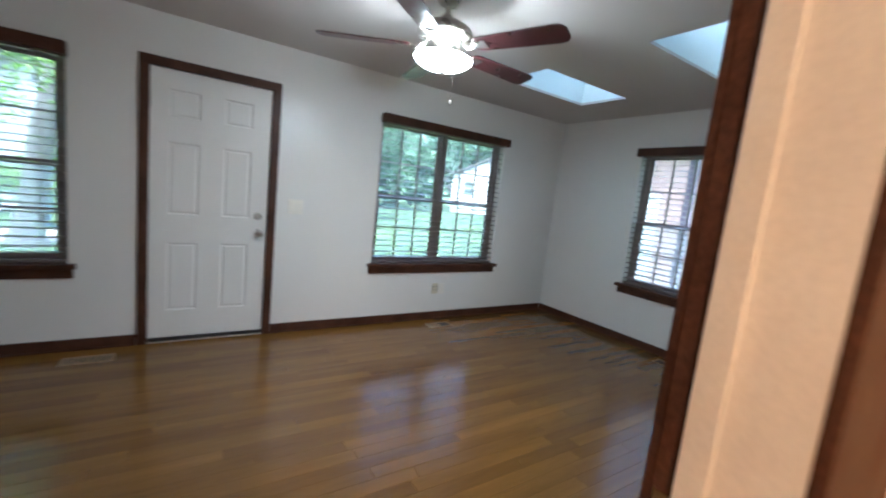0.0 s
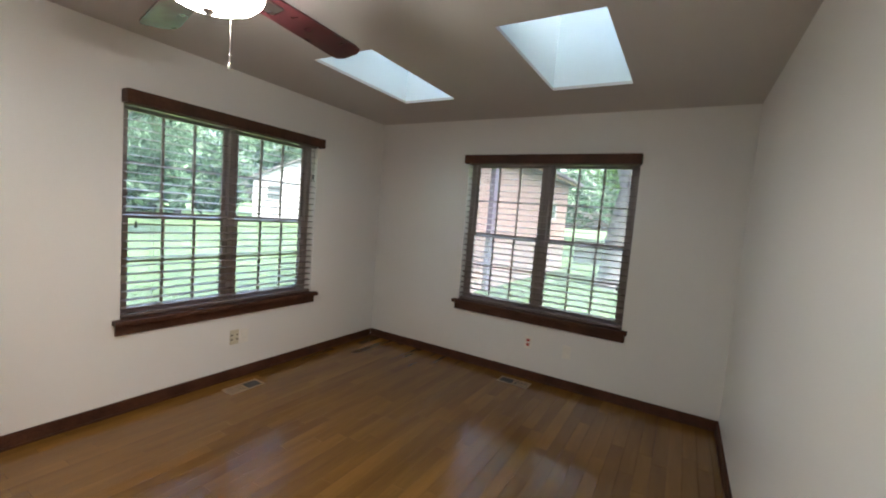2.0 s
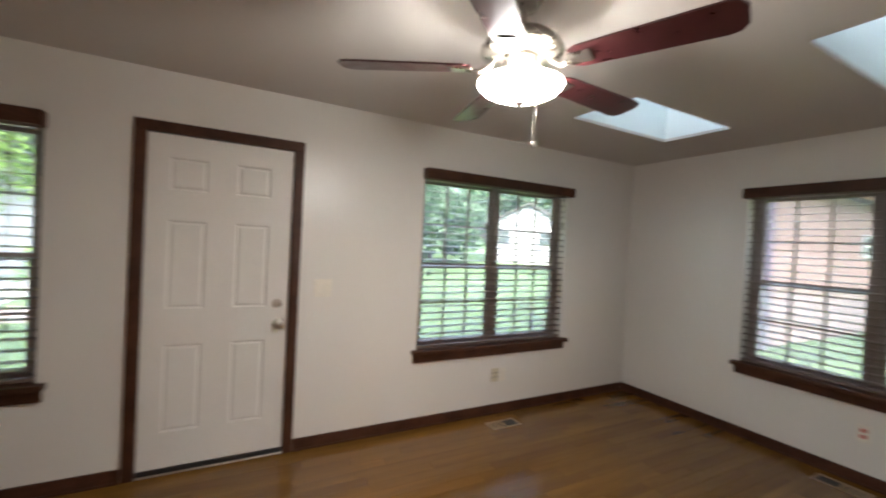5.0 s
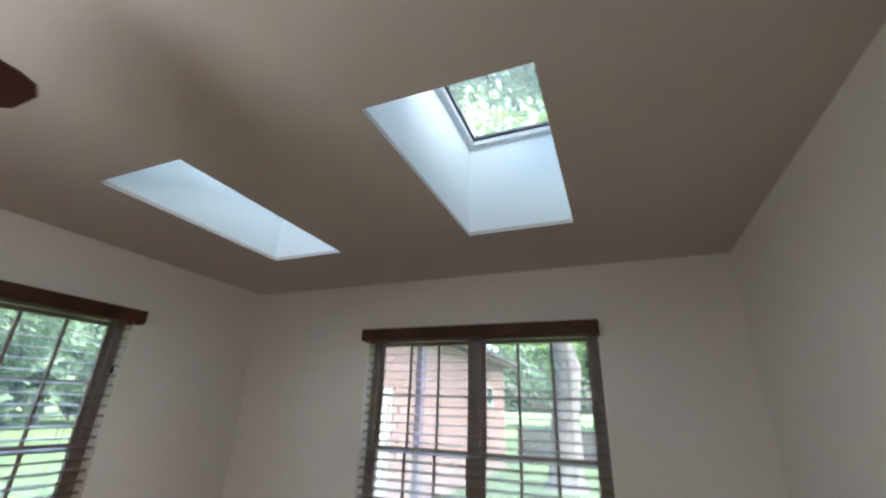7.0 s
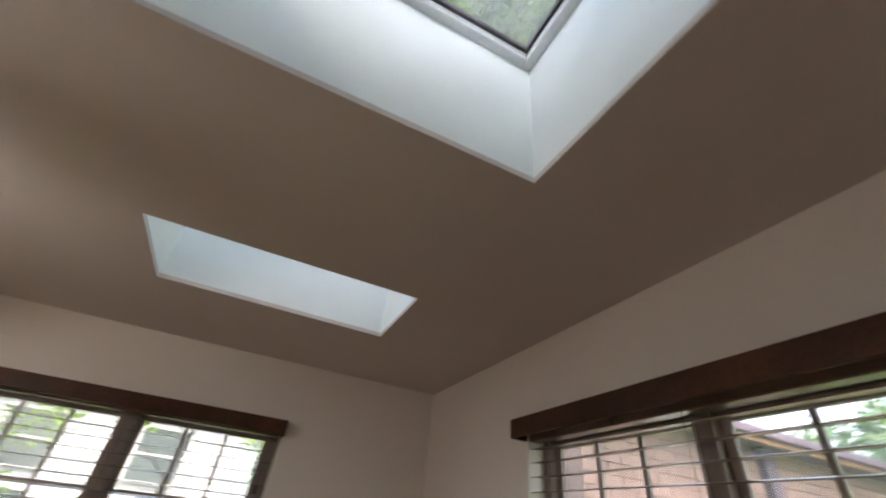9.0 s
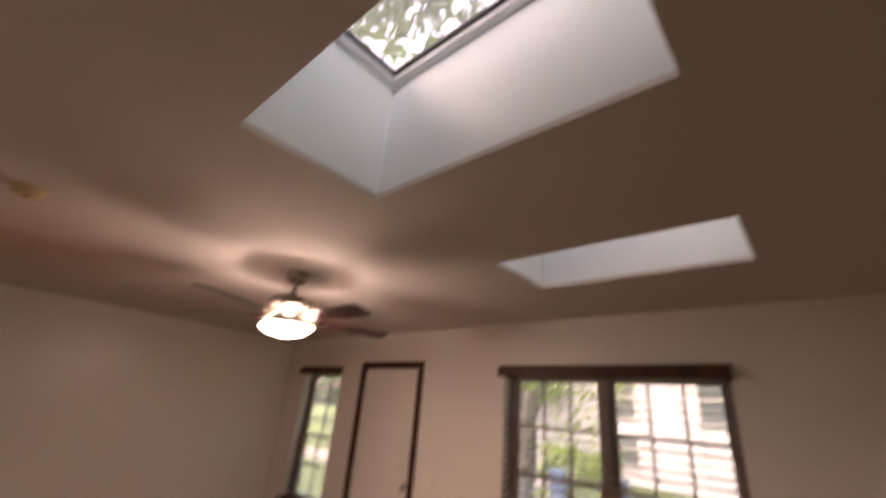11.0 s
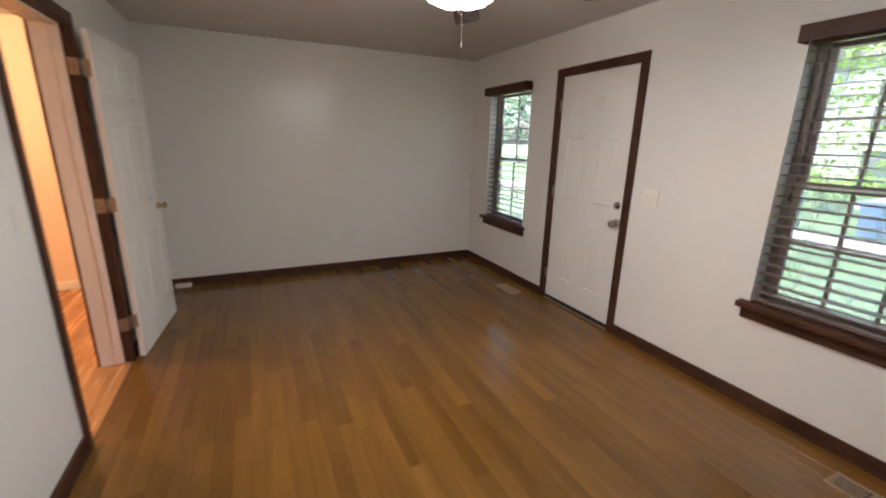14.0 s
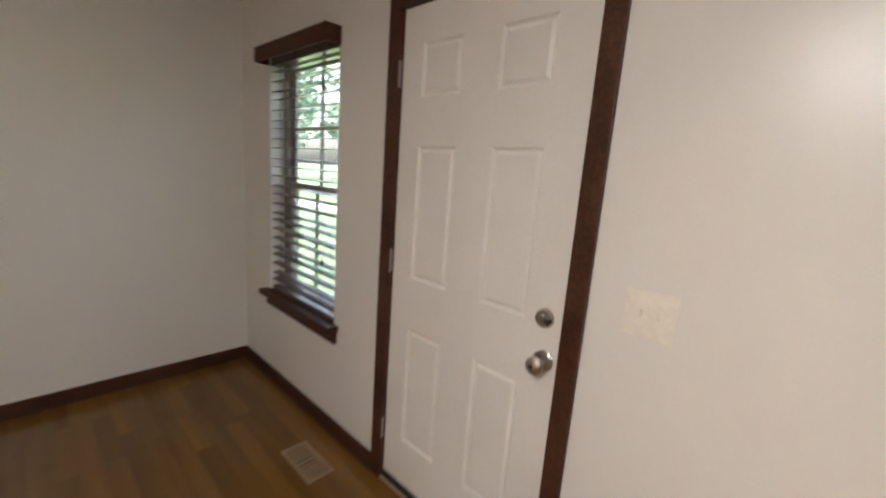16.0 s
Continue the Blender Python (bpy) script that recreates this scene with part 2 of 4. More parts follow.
def tube(bm, points, radii, sides=8):
    """A tapered tube through points."""
    rings = []
    pts = [Vector(p) for p in points]
    for i, p in enumerate(pts):
        d = (pts[min(i + 1, len(pts) - 1)] - pts[max(i - 1, 0)]).normalized()
        u = d.orthogonal().normalized() if abs(d.z) < 0.9 else Vector((1, 0, 0))
        u = (u - d * u.dot(d)).normalized()
        w = d.cross(u)
        rings.append([bm.verts.new(p + (u * math.cos(2 * math.pi * k / sides) + w * math.sin(2 * math.pi * k / sides)) * radii[i]) for k in range(sides)])
    for a, b in zip(rings, rings[1:]):
        for k in range(sides):
            j = (k + 1) % sides
            bm.faces.new((a[k], a[j], b[j], b[k]))
    bm.faces.new(rings[0][::-1])
    bm.faces.new(rings[-1])
    return bm


def wall_mesh(bm, u0, u1, z0, z1, v0, v1, holes, put):
    """A thick wall in (u, v, z) with rectangular holes (u0, u1, z0, z1) through it; put maps u, v to x, y."""
    us = sorted({u0, u1, *[h[0] for h in holes], *[h[1] for h in holes]})
    for a, b in zip(us, us[1:]):
        cuts = sorted([(h[2], h[3]) for h in holes if h[0] <= a + 1e-6 and h[1] >= b - 1e-6])
        z = z0
        for lo, hi in cuts + [(z1, z1)]:
            if lo - z > 1e-6:
                p, q = put(a, v0), put(b, v1)
                box(bm, p[0], q[0], p[1], q[1], z, lo)
            z = hi
    return bm


# ---- sizes of the room ----
L, W, H = 5.845, 3.378, 2.40       # corner of the window walls at the origin
T = 0.16
WIN_Z = (0.618, 2.018)
WIN_A = (-2.462, -0.933)
WIN_S = (-5.434, -4.680)
WIN_B = (1.107, 2.648)             # along -y
DOOR = (-4.247, -3.423)             # outer door's frame opening
GATE = (-4.300, -3.478)             # doorway to the hall
SKY_X = (-1.704, -0.668)
SKY_Y = ((-1.278, -0.776), (-2.614, -2.085))
WELL_TOP = 2.935

# ---- floor, walls, ceiling ----
floor = tagged(link_mesh("floor", boxed(-L - T, T, -W - 0.001, T, -0.12, -0.018), OAK_JOINT), "glossy varnished oak strip floor running the room's length", "floor", kind="structure")
wa = wall_mesh(bmesh.new(), -L - T, T, -0.12, H + 0.02, 0.0, T,
               [(WIN_A[0], WIN_A[1], *WIN_Z), (WIN_S[0], WIN_S[1], *WIN_Z), (DOOR[0] - 0.005, DOOR[1] + 0.005, -0.0, 2.05)], lambda u, v: (u, v))
wall_north = tagged(link_mesh("wall_north", wa, PAINT), "off-white painted wall with two windows and a door", "wall", kind="structure")
wb = wall_mesh(bmesh.new(), 0.0, W, -0.12, H + 0.02, 0.0, T, [(WIN_B[0], WIN_B[1], *WIN_Z)], lambda u, v: (v, -u))
wall_east = tagged(link_mesh("wall_east", wb, PAINT), "off-white painted wall with a double window", "wall", kind="structure")
wc = wall_mesh(bmesh.new(), -L - T, T, -0.12, H + 0.02, 0.0, T, [(GATE[0] - 0.015, GATE[1] + 0.015, -0.02, 2.055)], lambda u, v: (u, -W - v))
wall_south = tagged(link_mesh("wall_south", wc, PAINT), "off-white painted wall with the doorway to the hall", "wall", kind="structure")
wall_west = tagged(link_mesh("wall_west", boxed(-L - T, -L, -W, 0.0, -0.12, H + 0.02), PAINT), "plain off-white painted end wall", "wall", kind="structure")


def ceiling_mesh():
    bm = bmesh.new()
    xs = [-L, SKY_X[0], SKY_X[1], 0.0]
    ys = [-W, SKY_Y[1][0], SKY_Y[1][1], SKY_Y[0][0], SKY_Y[0][1], 0.0]
    for i in range(3):
        for j in range(5):
            if i == 1 and j in (1, 3):
                continue
            box(bm, xs[i], xs[i + 1], ys[j], ys[j + 1], H, H + 0.02)
    bmesh.ops.remove_doubles(bm, verts=bm.verts[:], dist=1e-5)
    return bm


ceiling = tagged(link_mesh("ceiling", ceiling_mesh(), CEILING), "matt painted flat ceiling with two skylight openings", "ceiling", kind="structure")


def roof_mesh():
    bm = bmesh.new()
    e = 0.012
    xs = [-L - 0.6, SKY_X[0] - e, SKY_X[1] + e, 0.7]
    ys = [-W - 4.2, SKY_Y[1][0] - e, SKY_Y[1][1] + e, SKY_Y[0][0] - e, SKY_Y[0][1] + e, 0.6]
    for i in range(3):
        for j in range(5):
            if i == 1 and j in (1, 3):
                continue
            box(bm, xs[i], xs[i + 1], ys[j], ys[j + 1], H + 0.16, WELL_TOP - 0.02)
    return bm


tagged(link_mesh("roof", roof_mesh(), SHINGLE), "dark shingled roof over the room", "roof", kind="structure")


def skylight(y0, y1):
    x0, x1 = SKY_X
    s = thing("skylight", "white drywall skylight well, coloured with daylight's cyan, with a fixed roof window", "skylight", "skylights in the ceiling", "structure")
    t = 0.012
    bm = bmesh.new()
    box(bm, x0 - t, x0, y0 - t, y1 + t, H + 0.02, WELL_TOP)
    box(bm, x1, x1 + t, y0 - t, y1 + t, H + 0.02, WELL_TOP)
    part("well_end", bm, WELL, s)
    bm = bmesh.new()
    box(bm, x0, x1, y0 - t, y0, H + 0.02, WELL_TOP)
    box(bm, x0, x1, y1, y1 + t, H + 0.02, WELL_TOP)
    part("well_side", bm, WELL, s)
    f = 0.035
    bm = bmesh.new()
    box(bm, x0 - t, x0 + f, y0 - t, y1 + t, WELL_TOP, WELL_TOP + 0.06, 0.004)
    box(bm, x1 - f, x1 + t, y0 - t, y1 + t, WELL_TOP, WELL_TOP + 0.06, 0.004)
    box(bm, x0 + f, x1 - f, y0 - t, y0 + f, WELL_TOP, WELL_TOP + 0.06, 0.004)
    box(bm, x0 + f, x1 - f, y1 - f, y1 + t, WELL_TOP, WELL_TOP + 0.06, 0.004)
    fr = part("window_frame", bm, SKY_FRAME, s, "white sash frame of a roof window")
    bm = bmesh.new()
    g = f + 0.012
    for a in ((x0 + f, x0 + g, y0 + f, y1 - f), (x1 - g, x1 - f, y0 + f, y1 - f), (x0 + g, x1 - g, y0 + f, y0 + g), (x0 + g, x1 - g, y1 - g, y1 - f)):
        box(bm, *a, WELL_TOP + 0.028, WELL_TOP + 0.05)
    part("gasket", bm, GASKET, fr)
    p = part("pane", boxed(x0 + g, x1 - g, y0 + g, y1 - g, WELL_TOP + 0.034, WELL_TOP + 0.042), SKYGLASS, s, "tinted skylight glass")
    p.visible_shadow = False


for ys in SKY_Y:
    skylight(*ys)


# ---- baseboards ----
def baseboard(x0, x1, y0, y1, inward):
    """A dark baseboard with an eased top; inward is the axis and sign that it stands proud by."""
    bm = bmesh.new()
    ax, sg = inward
    t, h = 0.014, 0.082
    if ax == 'y':
        box(bm, x0, x1, y0, y0 + sg * t, 0.0, h, 0.004, 2)
        box(bm, x0, x1, y0 + sg * t, y0 + sg * (t + 0.009), 0.0, 0.013, 0.003, 2)
    else:
        box(bm, x0, x0 + sg * t, y0, y1, 0.0, h, 0.004, 2)
        box(bm, x0 + sg * t, x0 + sg * (t + 0.009), y0, y1, 0.0, 0.013, 0.003, 2)
    return tagged(link_mesh("baseboard", bm, TRIM), "dark-stained wooden baseboard along the wall", "baseboard", "baseboards", "structure")


baseboard(-L + 0.03, -4.306, 0, 0, ('y', -1))
baseboard(-3.366, -0.03, 0, 0, ('y', -1))
baseboard(0, 0, -W, 0, ('x', -1))
baseboard(-L, 0, -W, 0, ('x', 1))
baseboard(-L + 0.03, GATE[0] - 0.067, -W, 0, ('y', 1))
baseboard(GATE[1] + 0.055, -0.03, -W, 0, ('y', 1))


# ---- windows and blinds ----
def window(name, u0, u1, m, twin):
    """A bronze double-hung window in local axes: u along the wall, v outward."""
    z0, z1 = WIN_Z
    w = thing(name, "bronze double-hung window with divided panes" if not twin else "twin bronze double-hung window with divided panes", "window", kind="structure", m=m)
    v0, v1 = 0.088, 0.15
    f = 0.042
    bm = bmesh.new()
    box(bm, u0, u0 + f, v0, v1, z0, z1, 0.003)
    box(bm, u1 - f, u1, v0, v1, z0, z1, 0.003)
    box(bm, u0 + f, u1 - f, v0, v1, z1 - 0.035, z1, 0.003)
    box(bm, u0 + f, u1 - f, v0, v1, z0, z0 + 0.03, 0.003)
    part("window_frame", bm, BRONZE, w)
    bays = [(u0 + f, u1 - f)]
    if twin:
        c = (u0 + u1) / 2
        part("mullion", boxed(c - 0.032, c + 0.032, v0 - 0.004, v1, z0 + 0.03, z1 - 0.035, 0.004), BRONZE, w)
        bays = [(u0 + f, c - 0.032), (c + 0.032, u1 - f)]
    zm = 1.285
    for a, b in bays:
        for lo, hi, va in ((z0 + 0.03, zm + 0.022, v0 + 0.006), (zm - 0.022, z1 - 0.035, v0 + 0.032)):
            s = 0.03
            vb = va + 0.024
            bm = bmesh.new()
            box(bm, a, a + s, va, vb, lo, hi, 0.002)
            box(bm, b - s, b, va, vb, lo, hi, 0.002)
            box(bm, a + s, b - s, va, vb, lo, lo + (0.035 if lo < 1 else 0.04), 0.002)
            box(bm, a + s, b - s, va, vb, hi - (0.04 if lo < 1 else 0.03), hi, 0.002)
            sash = part("sash", bm, BRONZE, w)
            n = 3 if twin else 2
            bm = bmesh.new()
            for k in range(1, n):
                x = a + s + (b - a - 2 * s) * k / n
                box(bm, x - 0.008, x + 0.008, va + 0.004, vb - 0.004, lo + 0.035, hi - 0.03)
            zc = (lo + hi) / 2
            for k in range(n):
                xa = a + s + (b - a - 2 * s) * k / n + (0.008 if k else 0)
                xb = a + s + (b - a - 2 * s) * (k + 1) / n - (0.008 if k < n - 1 else 0)
                box(bm, xa, xb, va + 0.004, vb - 0.004, zc - 0.008, zc + 0.008)
            part("muntin", bm, BRONZE, sash)
            p = part("pane", boxed(a + s, b - s, va + 0.010, va + 0.013, lo + 0.03, hi - 0.03), GLASS, sash)
            p.visible_shadow = False
        bm = bmesh.new()
        for xa, xb, za, zb in ((a, a + 0.014, z0 + 0.03, zm), (b - 0.014, b, z0 + 0.03, zm), (a + 0.014, b - 0.014, z0 + 0.03, z0 + 0.044), (a + 0.014, b - 0.014, zm - 0.014, zm)):
            box(bm, xa, xb, v1 + 0.001, v1 + 0.011, za, zb)
        screen = part("screen_frame", bm, BRONZE, w)
        p = part("insect_screen", boxed(a + 0.014, b - 0.014, v1 + 0.005, v1 + 0.006, z0 + 0.044, zm - 0.014), SCREEN, screen, "fine grey insect screen")
        p.visible_shadow = False
    bm = bmesh.new()
    box(bm, u0 - 0.045, u1 + 0.045, -0.062, 0.0, z0 - 0.030, z0 + 0.004, 0.006, 2)
    box(bm, u0 + 0.001, u1 - 0.001, 0.0, v0, z0 - 0.0, z0 + 0.004)
    box(bm, u0 - 0.03, u1 + 0.03, -0.020, 0.0, z0 - 0.098, z0 - 0.030, 0.004, 2)
    part("window_sill", bm, TRIM, w, "dark-stained wooden stool and apron")
    return w


def blind(u0, u1, m, cords):
    z0, z1 = WIN_Z
    b = thing("window_blind", "dark wooden slat blind, lowered with its slats open", "blind", "wooden blinds at the windows", m=m)
    bm = bmesh.new()
    box(bm, u0 - 0.012, u1 + 0.012, -0.084, -0.070, 1.970, 2.050, 0.004, 2)
    box(bm, u0 - 0.012, u0 + 0.0, -0.070, -0.001, 1.970, 2.050, 0.002)
    box(bm, u1 - 0.0, u1 + 0.012, -0.070, -0.001, 1.970, 2.050, 0.002)
    part("valance", bm, TRIM, b, "dark-stained wooden valance")
    part("headrail", boxed(u0 + 0.006, u1 - 0.006, 0.004, 0.054, 1.968, 2.014, 0.003), BLIND, b)
    bm = bmesh.new()
    k = 5
    a, d = u0 + 0.008, u1 - 0.008
    top, bot = [], []
    for i in range(k + 1):
        v = -0.025 + 0.05 * i / k
        bow = 0.003 * (1 - (v / 0.025) ** 2)
        top.append([bm.verts.new((x, v, bow + 0.0014)) for x in (a, d)])
        bot.append([bm.verts.new((x, v, bow - 0.0014)) for x in (a, d)])
    for i in range(k):
        bm.faces.new((top[i][0], top[i][1], top[i + 1][1], top[i + 1][0]))
        bm.faces.new((bot[i][0], bot[i + 1][0], bot[i + 1][1], bot[i][1]))
    for i in (0, k):
        bm.faces.new((top[i][0], bot[i][0], bot[i][1], top[i][1]))
    for e in (0, 1):
        bm.faces.new([q[e] for q in top] + [q[e] for q in bot[::-1]])
    bmesh.ops.recalc_face_normals(bm, faces=bm.faces[:])
    me = bpy.data.meshes.new("slat")
    bm.to_mesh(me)
    bm.free()
    me.materials.append(BLIND)
    for p in me.polygons:
        p.use_smooth = True
    me.set_sharp_from_angle(angle=radians(35))
    n = 24
    rnd = random.Random(int(abs(u0) * 100))
    for i in range(n):
        z = 0.685 + i * (1.94 - 0.685) / (n - 1)
        share("slat", me, b, pose(0, 0.030, z, 6 + rnd.uniform(-1.2, 1.2), rnd.uniform(-0.08, 0.08), 0))
    part("bottom_rail", boxed(u0 + 0.008, u1 - 0.008, 0.006, 0.054, 0.628, 0.646, 0.003), BLIND, b)
    w = u1 - u0
    for f in ((0.12, 0.5, 0.88) if w > 1 else (0.18, 0.82)):
        bm = bmesh.new()
        for v in (0.003, 0.057):
            box(bm, u0 + f * w - 0.001, u0 + f * w + 0.001, v - 0.001, v + 0.001, 0.632, 1.97)
        part("ladder_cord", bm, CORD, b)
    for u, z in cords:
        bm = bmesh.new()
        tube(bm, [(u, -0.006, 1.99), (u + 0.002, -0.007, (2 + z) / 2), (u, -0.006, z)], [0.0014] * 3, 6)
        c = part("pull_cord", bm, CORD, b)
        bm = lathe(bmesh.new(), [(0.003, 0.0), (0.006, -0.006), (0.009, -0.036), (0.006, -0.042)], 10, (u, -0.006, z))
        part("tassel", bm, SLOT, c, "small dark cord tassel", True)
    return b


TO_B = pose(0, 0, 0, 0, 0, -90)
window("window_1", *WIN_A, Matrix(), True)
window("window_2", *WIN_S, Matrix(), False)
window("window_3", *WIN_B, TO_B, True)
blind(*WIN_A, Matrix(), ((WIN_A[0] + 0.075, 1.25), (WIN_A[1] - 0.05, 1.72)))
blind(*WIN_S, Matrix(), ((WIN_S[1] - 0.14, 1.83), (WIN_S[1] - 0.12, 0.95)))
blind(*WIN_B, TO_B, ((WIN_B[1] - 0.075, 1.83), (WIN_B[1] - 0.07, 0.98)))


# ---- doors ----
def six_panel(x0, x1, z0, z1, y0, y1, cols, rows, both=False):
    """A moulded six-panel door slab; its room face looks to -y."""
    bm = bmesh.new()
    xs = sorted({x0, x1, *[c for p in cols for c in p]})
    zs = sorted({z0, z1, *[c for p in rows for c in p]})
    for y, flip in ((y0, False), (y1, True)):
        grid = [[bm.verts.new((x, y, z)) for z in zs] for x in xs]
        panels = []
        for i in range(len(xs) - 1):
            for j in range(len(zs) - 1):
                q = [grid[i][j], grid[i + 1][j], grid[i + 1][j + 1], grid[i][j + 1]]
                f = bm.faces.new(q[::-1] if flip else q)
                if any(abs(xs[i] - c[0]) < 1e-6 for c in cols) and any(abs(zs[j] - r[0]) < 1e-6 for r in rows):
                    panels.append(f)
        bm.normal_update()
        if not flip or both:
            bmesh.ops.inset_individual(bm, faces=panels, thickness=0.013, depth=-0.009)
            bmesh.ops.inset_individual(bm, faces=panels, thickness=0.006, depth=0.0)
            bmesh.ops.inset_individual(bm, faces=panels, thickness=0.016, depth=0.006)
    edges = [e for e in bm.edges if e.is_boundary]
    bmesh.ops.bridge_loops(bm, edges=edges)
    bmesh.ops.recalc_face_normals(bm, faces=bm.faces[:])
    return bm


COLS = ((-4.125, -3.928), (-3.765, -3.570))
ROWS = ((0.250, 0.778), (0.995, 1.528), (1.708, 1.902))
door = thing("door_1", "closed white six-panel exterior door with nickel knob and deadbolt", "door", kind="structure")
slab = part("door_slab", six_panel(-4.238, -3.433, 0.036, 2.035, 0.012, 0.055, COLS, ROWS), WHITE_DOOR, door)
bm = bmesh.new()
box(bm, -4.303, -4.240, -0.017, 0.0, 0.0, 2.038, 0.004, 2)
box(bm, -3.431, -3.368, -0.017, 0.0, 0.0, 2.038, 0.004, 2)
box(bm, -4.303, -3.368, -0.017, 0.0, 2.038, 2.102, 0.004, 2)
part("casing", bm, TRIM, door, "dark-stained wooden door casing")
bm = bmesh.new()
box(bm, -4.252, -4.240, 0.0, T, 0.0, 2.05)
box(bm, -3.431, -3.419, 0.0, T, 0.0, 2.05)
box(bm, -4.240, -3.431, 0.0, T, 2.038, 2.05)
part("door_frame", bm, TRIM, door)
part("door_sweep", boxed(-4.236, -3.435, -0.002, 0.056, 0.008, 0.036), RUBBER, door, "black rubber door sweep")
part("threshold", boxed(-4.240, -3.431, -0.010, T, -0.003, 0.008, 0.003), ALU, door, "worn metal threshold")
for z in (1.80, 1.05, 0.26):
    part("hinge", lathe(bmesh.new(), [(0.007, -0.05), (0.007, 0.05)], 10, (-4.240, -0.004, z)), BRONZE, door)
k = part("door_knob", lathe(bmesh.new(), [(0.033, 0.0), (0.033, 0.006), (0.026, 0.011), (0.012, 0.014), (0.011, 0.034), (0.022, 0.042), (0.028, 0.054), (0.027, 0.064), (0.018, 0.071), (0.0, 0.073)], 24, (-3.487, 0.012, 0.882), 'y'), NICKEL, door, "brushed nickel knob", True)
part("lock_button", lathe(bmesh.new(), [(0.007, 0.073), (0.006, 0.078), (0.0, 0.079)], 12, (-3.487, 0.012, 0.882), 'y'), SLOT, k)
d = part("deadbolt", lathe(bmesh.new(), [(0.031, 0.0), (0.031, 0.008), (0.026, 0.016), (0.0, 0.017)], 24, (-3.500, 0.012, 1.018), 'y'), NICKEL, door, "nickel deadbolt with thumb turn", True)
part("thumb_turn", boxed(-3.507, -3.493, -0.018, -0.005, 1.002, 1.034, 0.003), NICKEL, d)

gate = thing("door_2", "open white six-panel interior door folded back to the wall", "door", kind="structure")
gx0, gx1 = GATE
for y0, y1, mat, label in ((-W - T, -W - 0.032, JAMB, "white painted door jamb"), (-W - 0.032, -W, TRIM, "dark-stained rebate of the door jamb")):
    bm = bmesh.new()
    box(bm, gx0 - 0.014, gx0, y0, y1, 0.0, 2.04)
    box(bm, gx1, gx1 + 0.014, y0, y1, 0.0, 2.04)
    box(bm, gx0 - 0.014, gx1 + 0.014, y0, y1, 2.04, 2.054)
    part("jamb", bm, mat, gate, label)
bm = bmesh.new()
box(bm, gx0, gx0 + 0.012, -W - 0.072, -W - 0.032, 0.0, 2.028, 0.002)
box(bm, gx1 - 0.012, gx1, -W - 0.072, -W - 0.032, 0.0, 2.028, 0.002)
box(bm, gx0, gx1, -W - 0.072, -W - 0.032, 2.028, 2.04, 0.002)
part("door_stop", bm, JAMB, gate)
for side, y0, y1 in ((0, -W, -W + 0.017), (1, -W - T - 0.017, -W - T)):
    bm = bmesh.new()
    box(bm, gx0 - 0.064, gx0 - 0.004, y0, y1, 0.0, 2.044, 0.004, 2)
    # hall-side right board is overwidened, standing in for a dark door leaf there
    box(bm, gx1 + 0.004, gx1 + (0.052, 0.45)[side], y0, y1, 0.0, 2.044, 0.004, 2)
    box(bm, gx0 - 0.064, gx1 + (0.052, 0.45)[side], y0, y1, 2.044, 2.108, 0.004, 2)
    part("casing", bm, TRIM, gate, "dark-stained wooden door casing")
part("strike_plate", boxed(gx1 - 0.002, gx1, -W - 0.030, -W - 0.004, 0.90, 0.958), BRASS, gate, "brass strike plate")
part("floor_strip", boxed(gx0, gx1, -W - 0.05, -W + 0.012, 0.001, 0.009, 0.003), HALL_OAK, gate, "light oak threshold strip")
wdt = 0.79
leaf = new("door_leaf")
leaf.parent = gate
leaf.matrix_basis = pose(gx0 - 0.046, -W + 0.042, 0, 0, 0, 180 - 5.5)
c0, c1 = 0.11, wdt - 0.11
cm = wdt / 2
lf = part("door_slab", six_panel(0.004, wdt, 0.012, 2.035, -0.035, 0.0, ((c0, cm - 0.05), (cm + 0.05, c1)), ((0.24, 0.78), (1.0, 1.54), (1.70, 1.91)), True), WHITE_DOOR, leaf)
for sg, y in ((1, -0.035), (-1, 0.0)):
    prof = [(0.030, 0.0), (0.030, 0.005), (0.014, 0.012), (0.011, 0.030), (0.024, 0.040), (0.027, 0.052), (0.018, 0.062), (0.0, 0.064)]
    part("door_knob", lathe(bmesh.new(), [(r, sg * h) for r, h in prof], 20, (wdt - 0.065, y, 0.935), 'y'), BRASS, leaf, "brass door knob", True)
for z in (1.83, 1.05, 0.27):
    bm = bmesh.new()
    lathe(bm, [(0.0075, -0.046), (0.0075, 0.046)], 10, (gx0 - 0.046, -W + 0.030, z))
    box(bm, gx0, gx0 + 0.003, -W - 0.026, -W - 0.001, z - 0.045, z + 0.045, 0.001)
    box(bm, gx0 - 0.004, gx0 - 0.001, -W - 0.001, -W + 0.021, z - 0.045, z + 0.045, 0.001)
    box(bm, gx0 - 0.040, gx0 - 0.001, -W + 0.018, -W + 0.021, z - 0.045, z + 0.045, 0.001)
    box(bm, gx0 - 0.049, gx0 - 0.045, -W + 0.030, -W + 0.064, z - 0.045, z + 0.045, 0.001)
    hinge = part("hinge", bm, HINGE, gate, "tarnished brass butt hinge")
    for dz in (-0.03, 0.0, 0.03):
        part("screw", lathe(bmesh.new(), [(0.004, 0.003), (0.004, 0.0042), (0.0, 0.0046)], 8, (gx0, -W - 0.014, z + dz), 'x'), NICKEL, hinge)


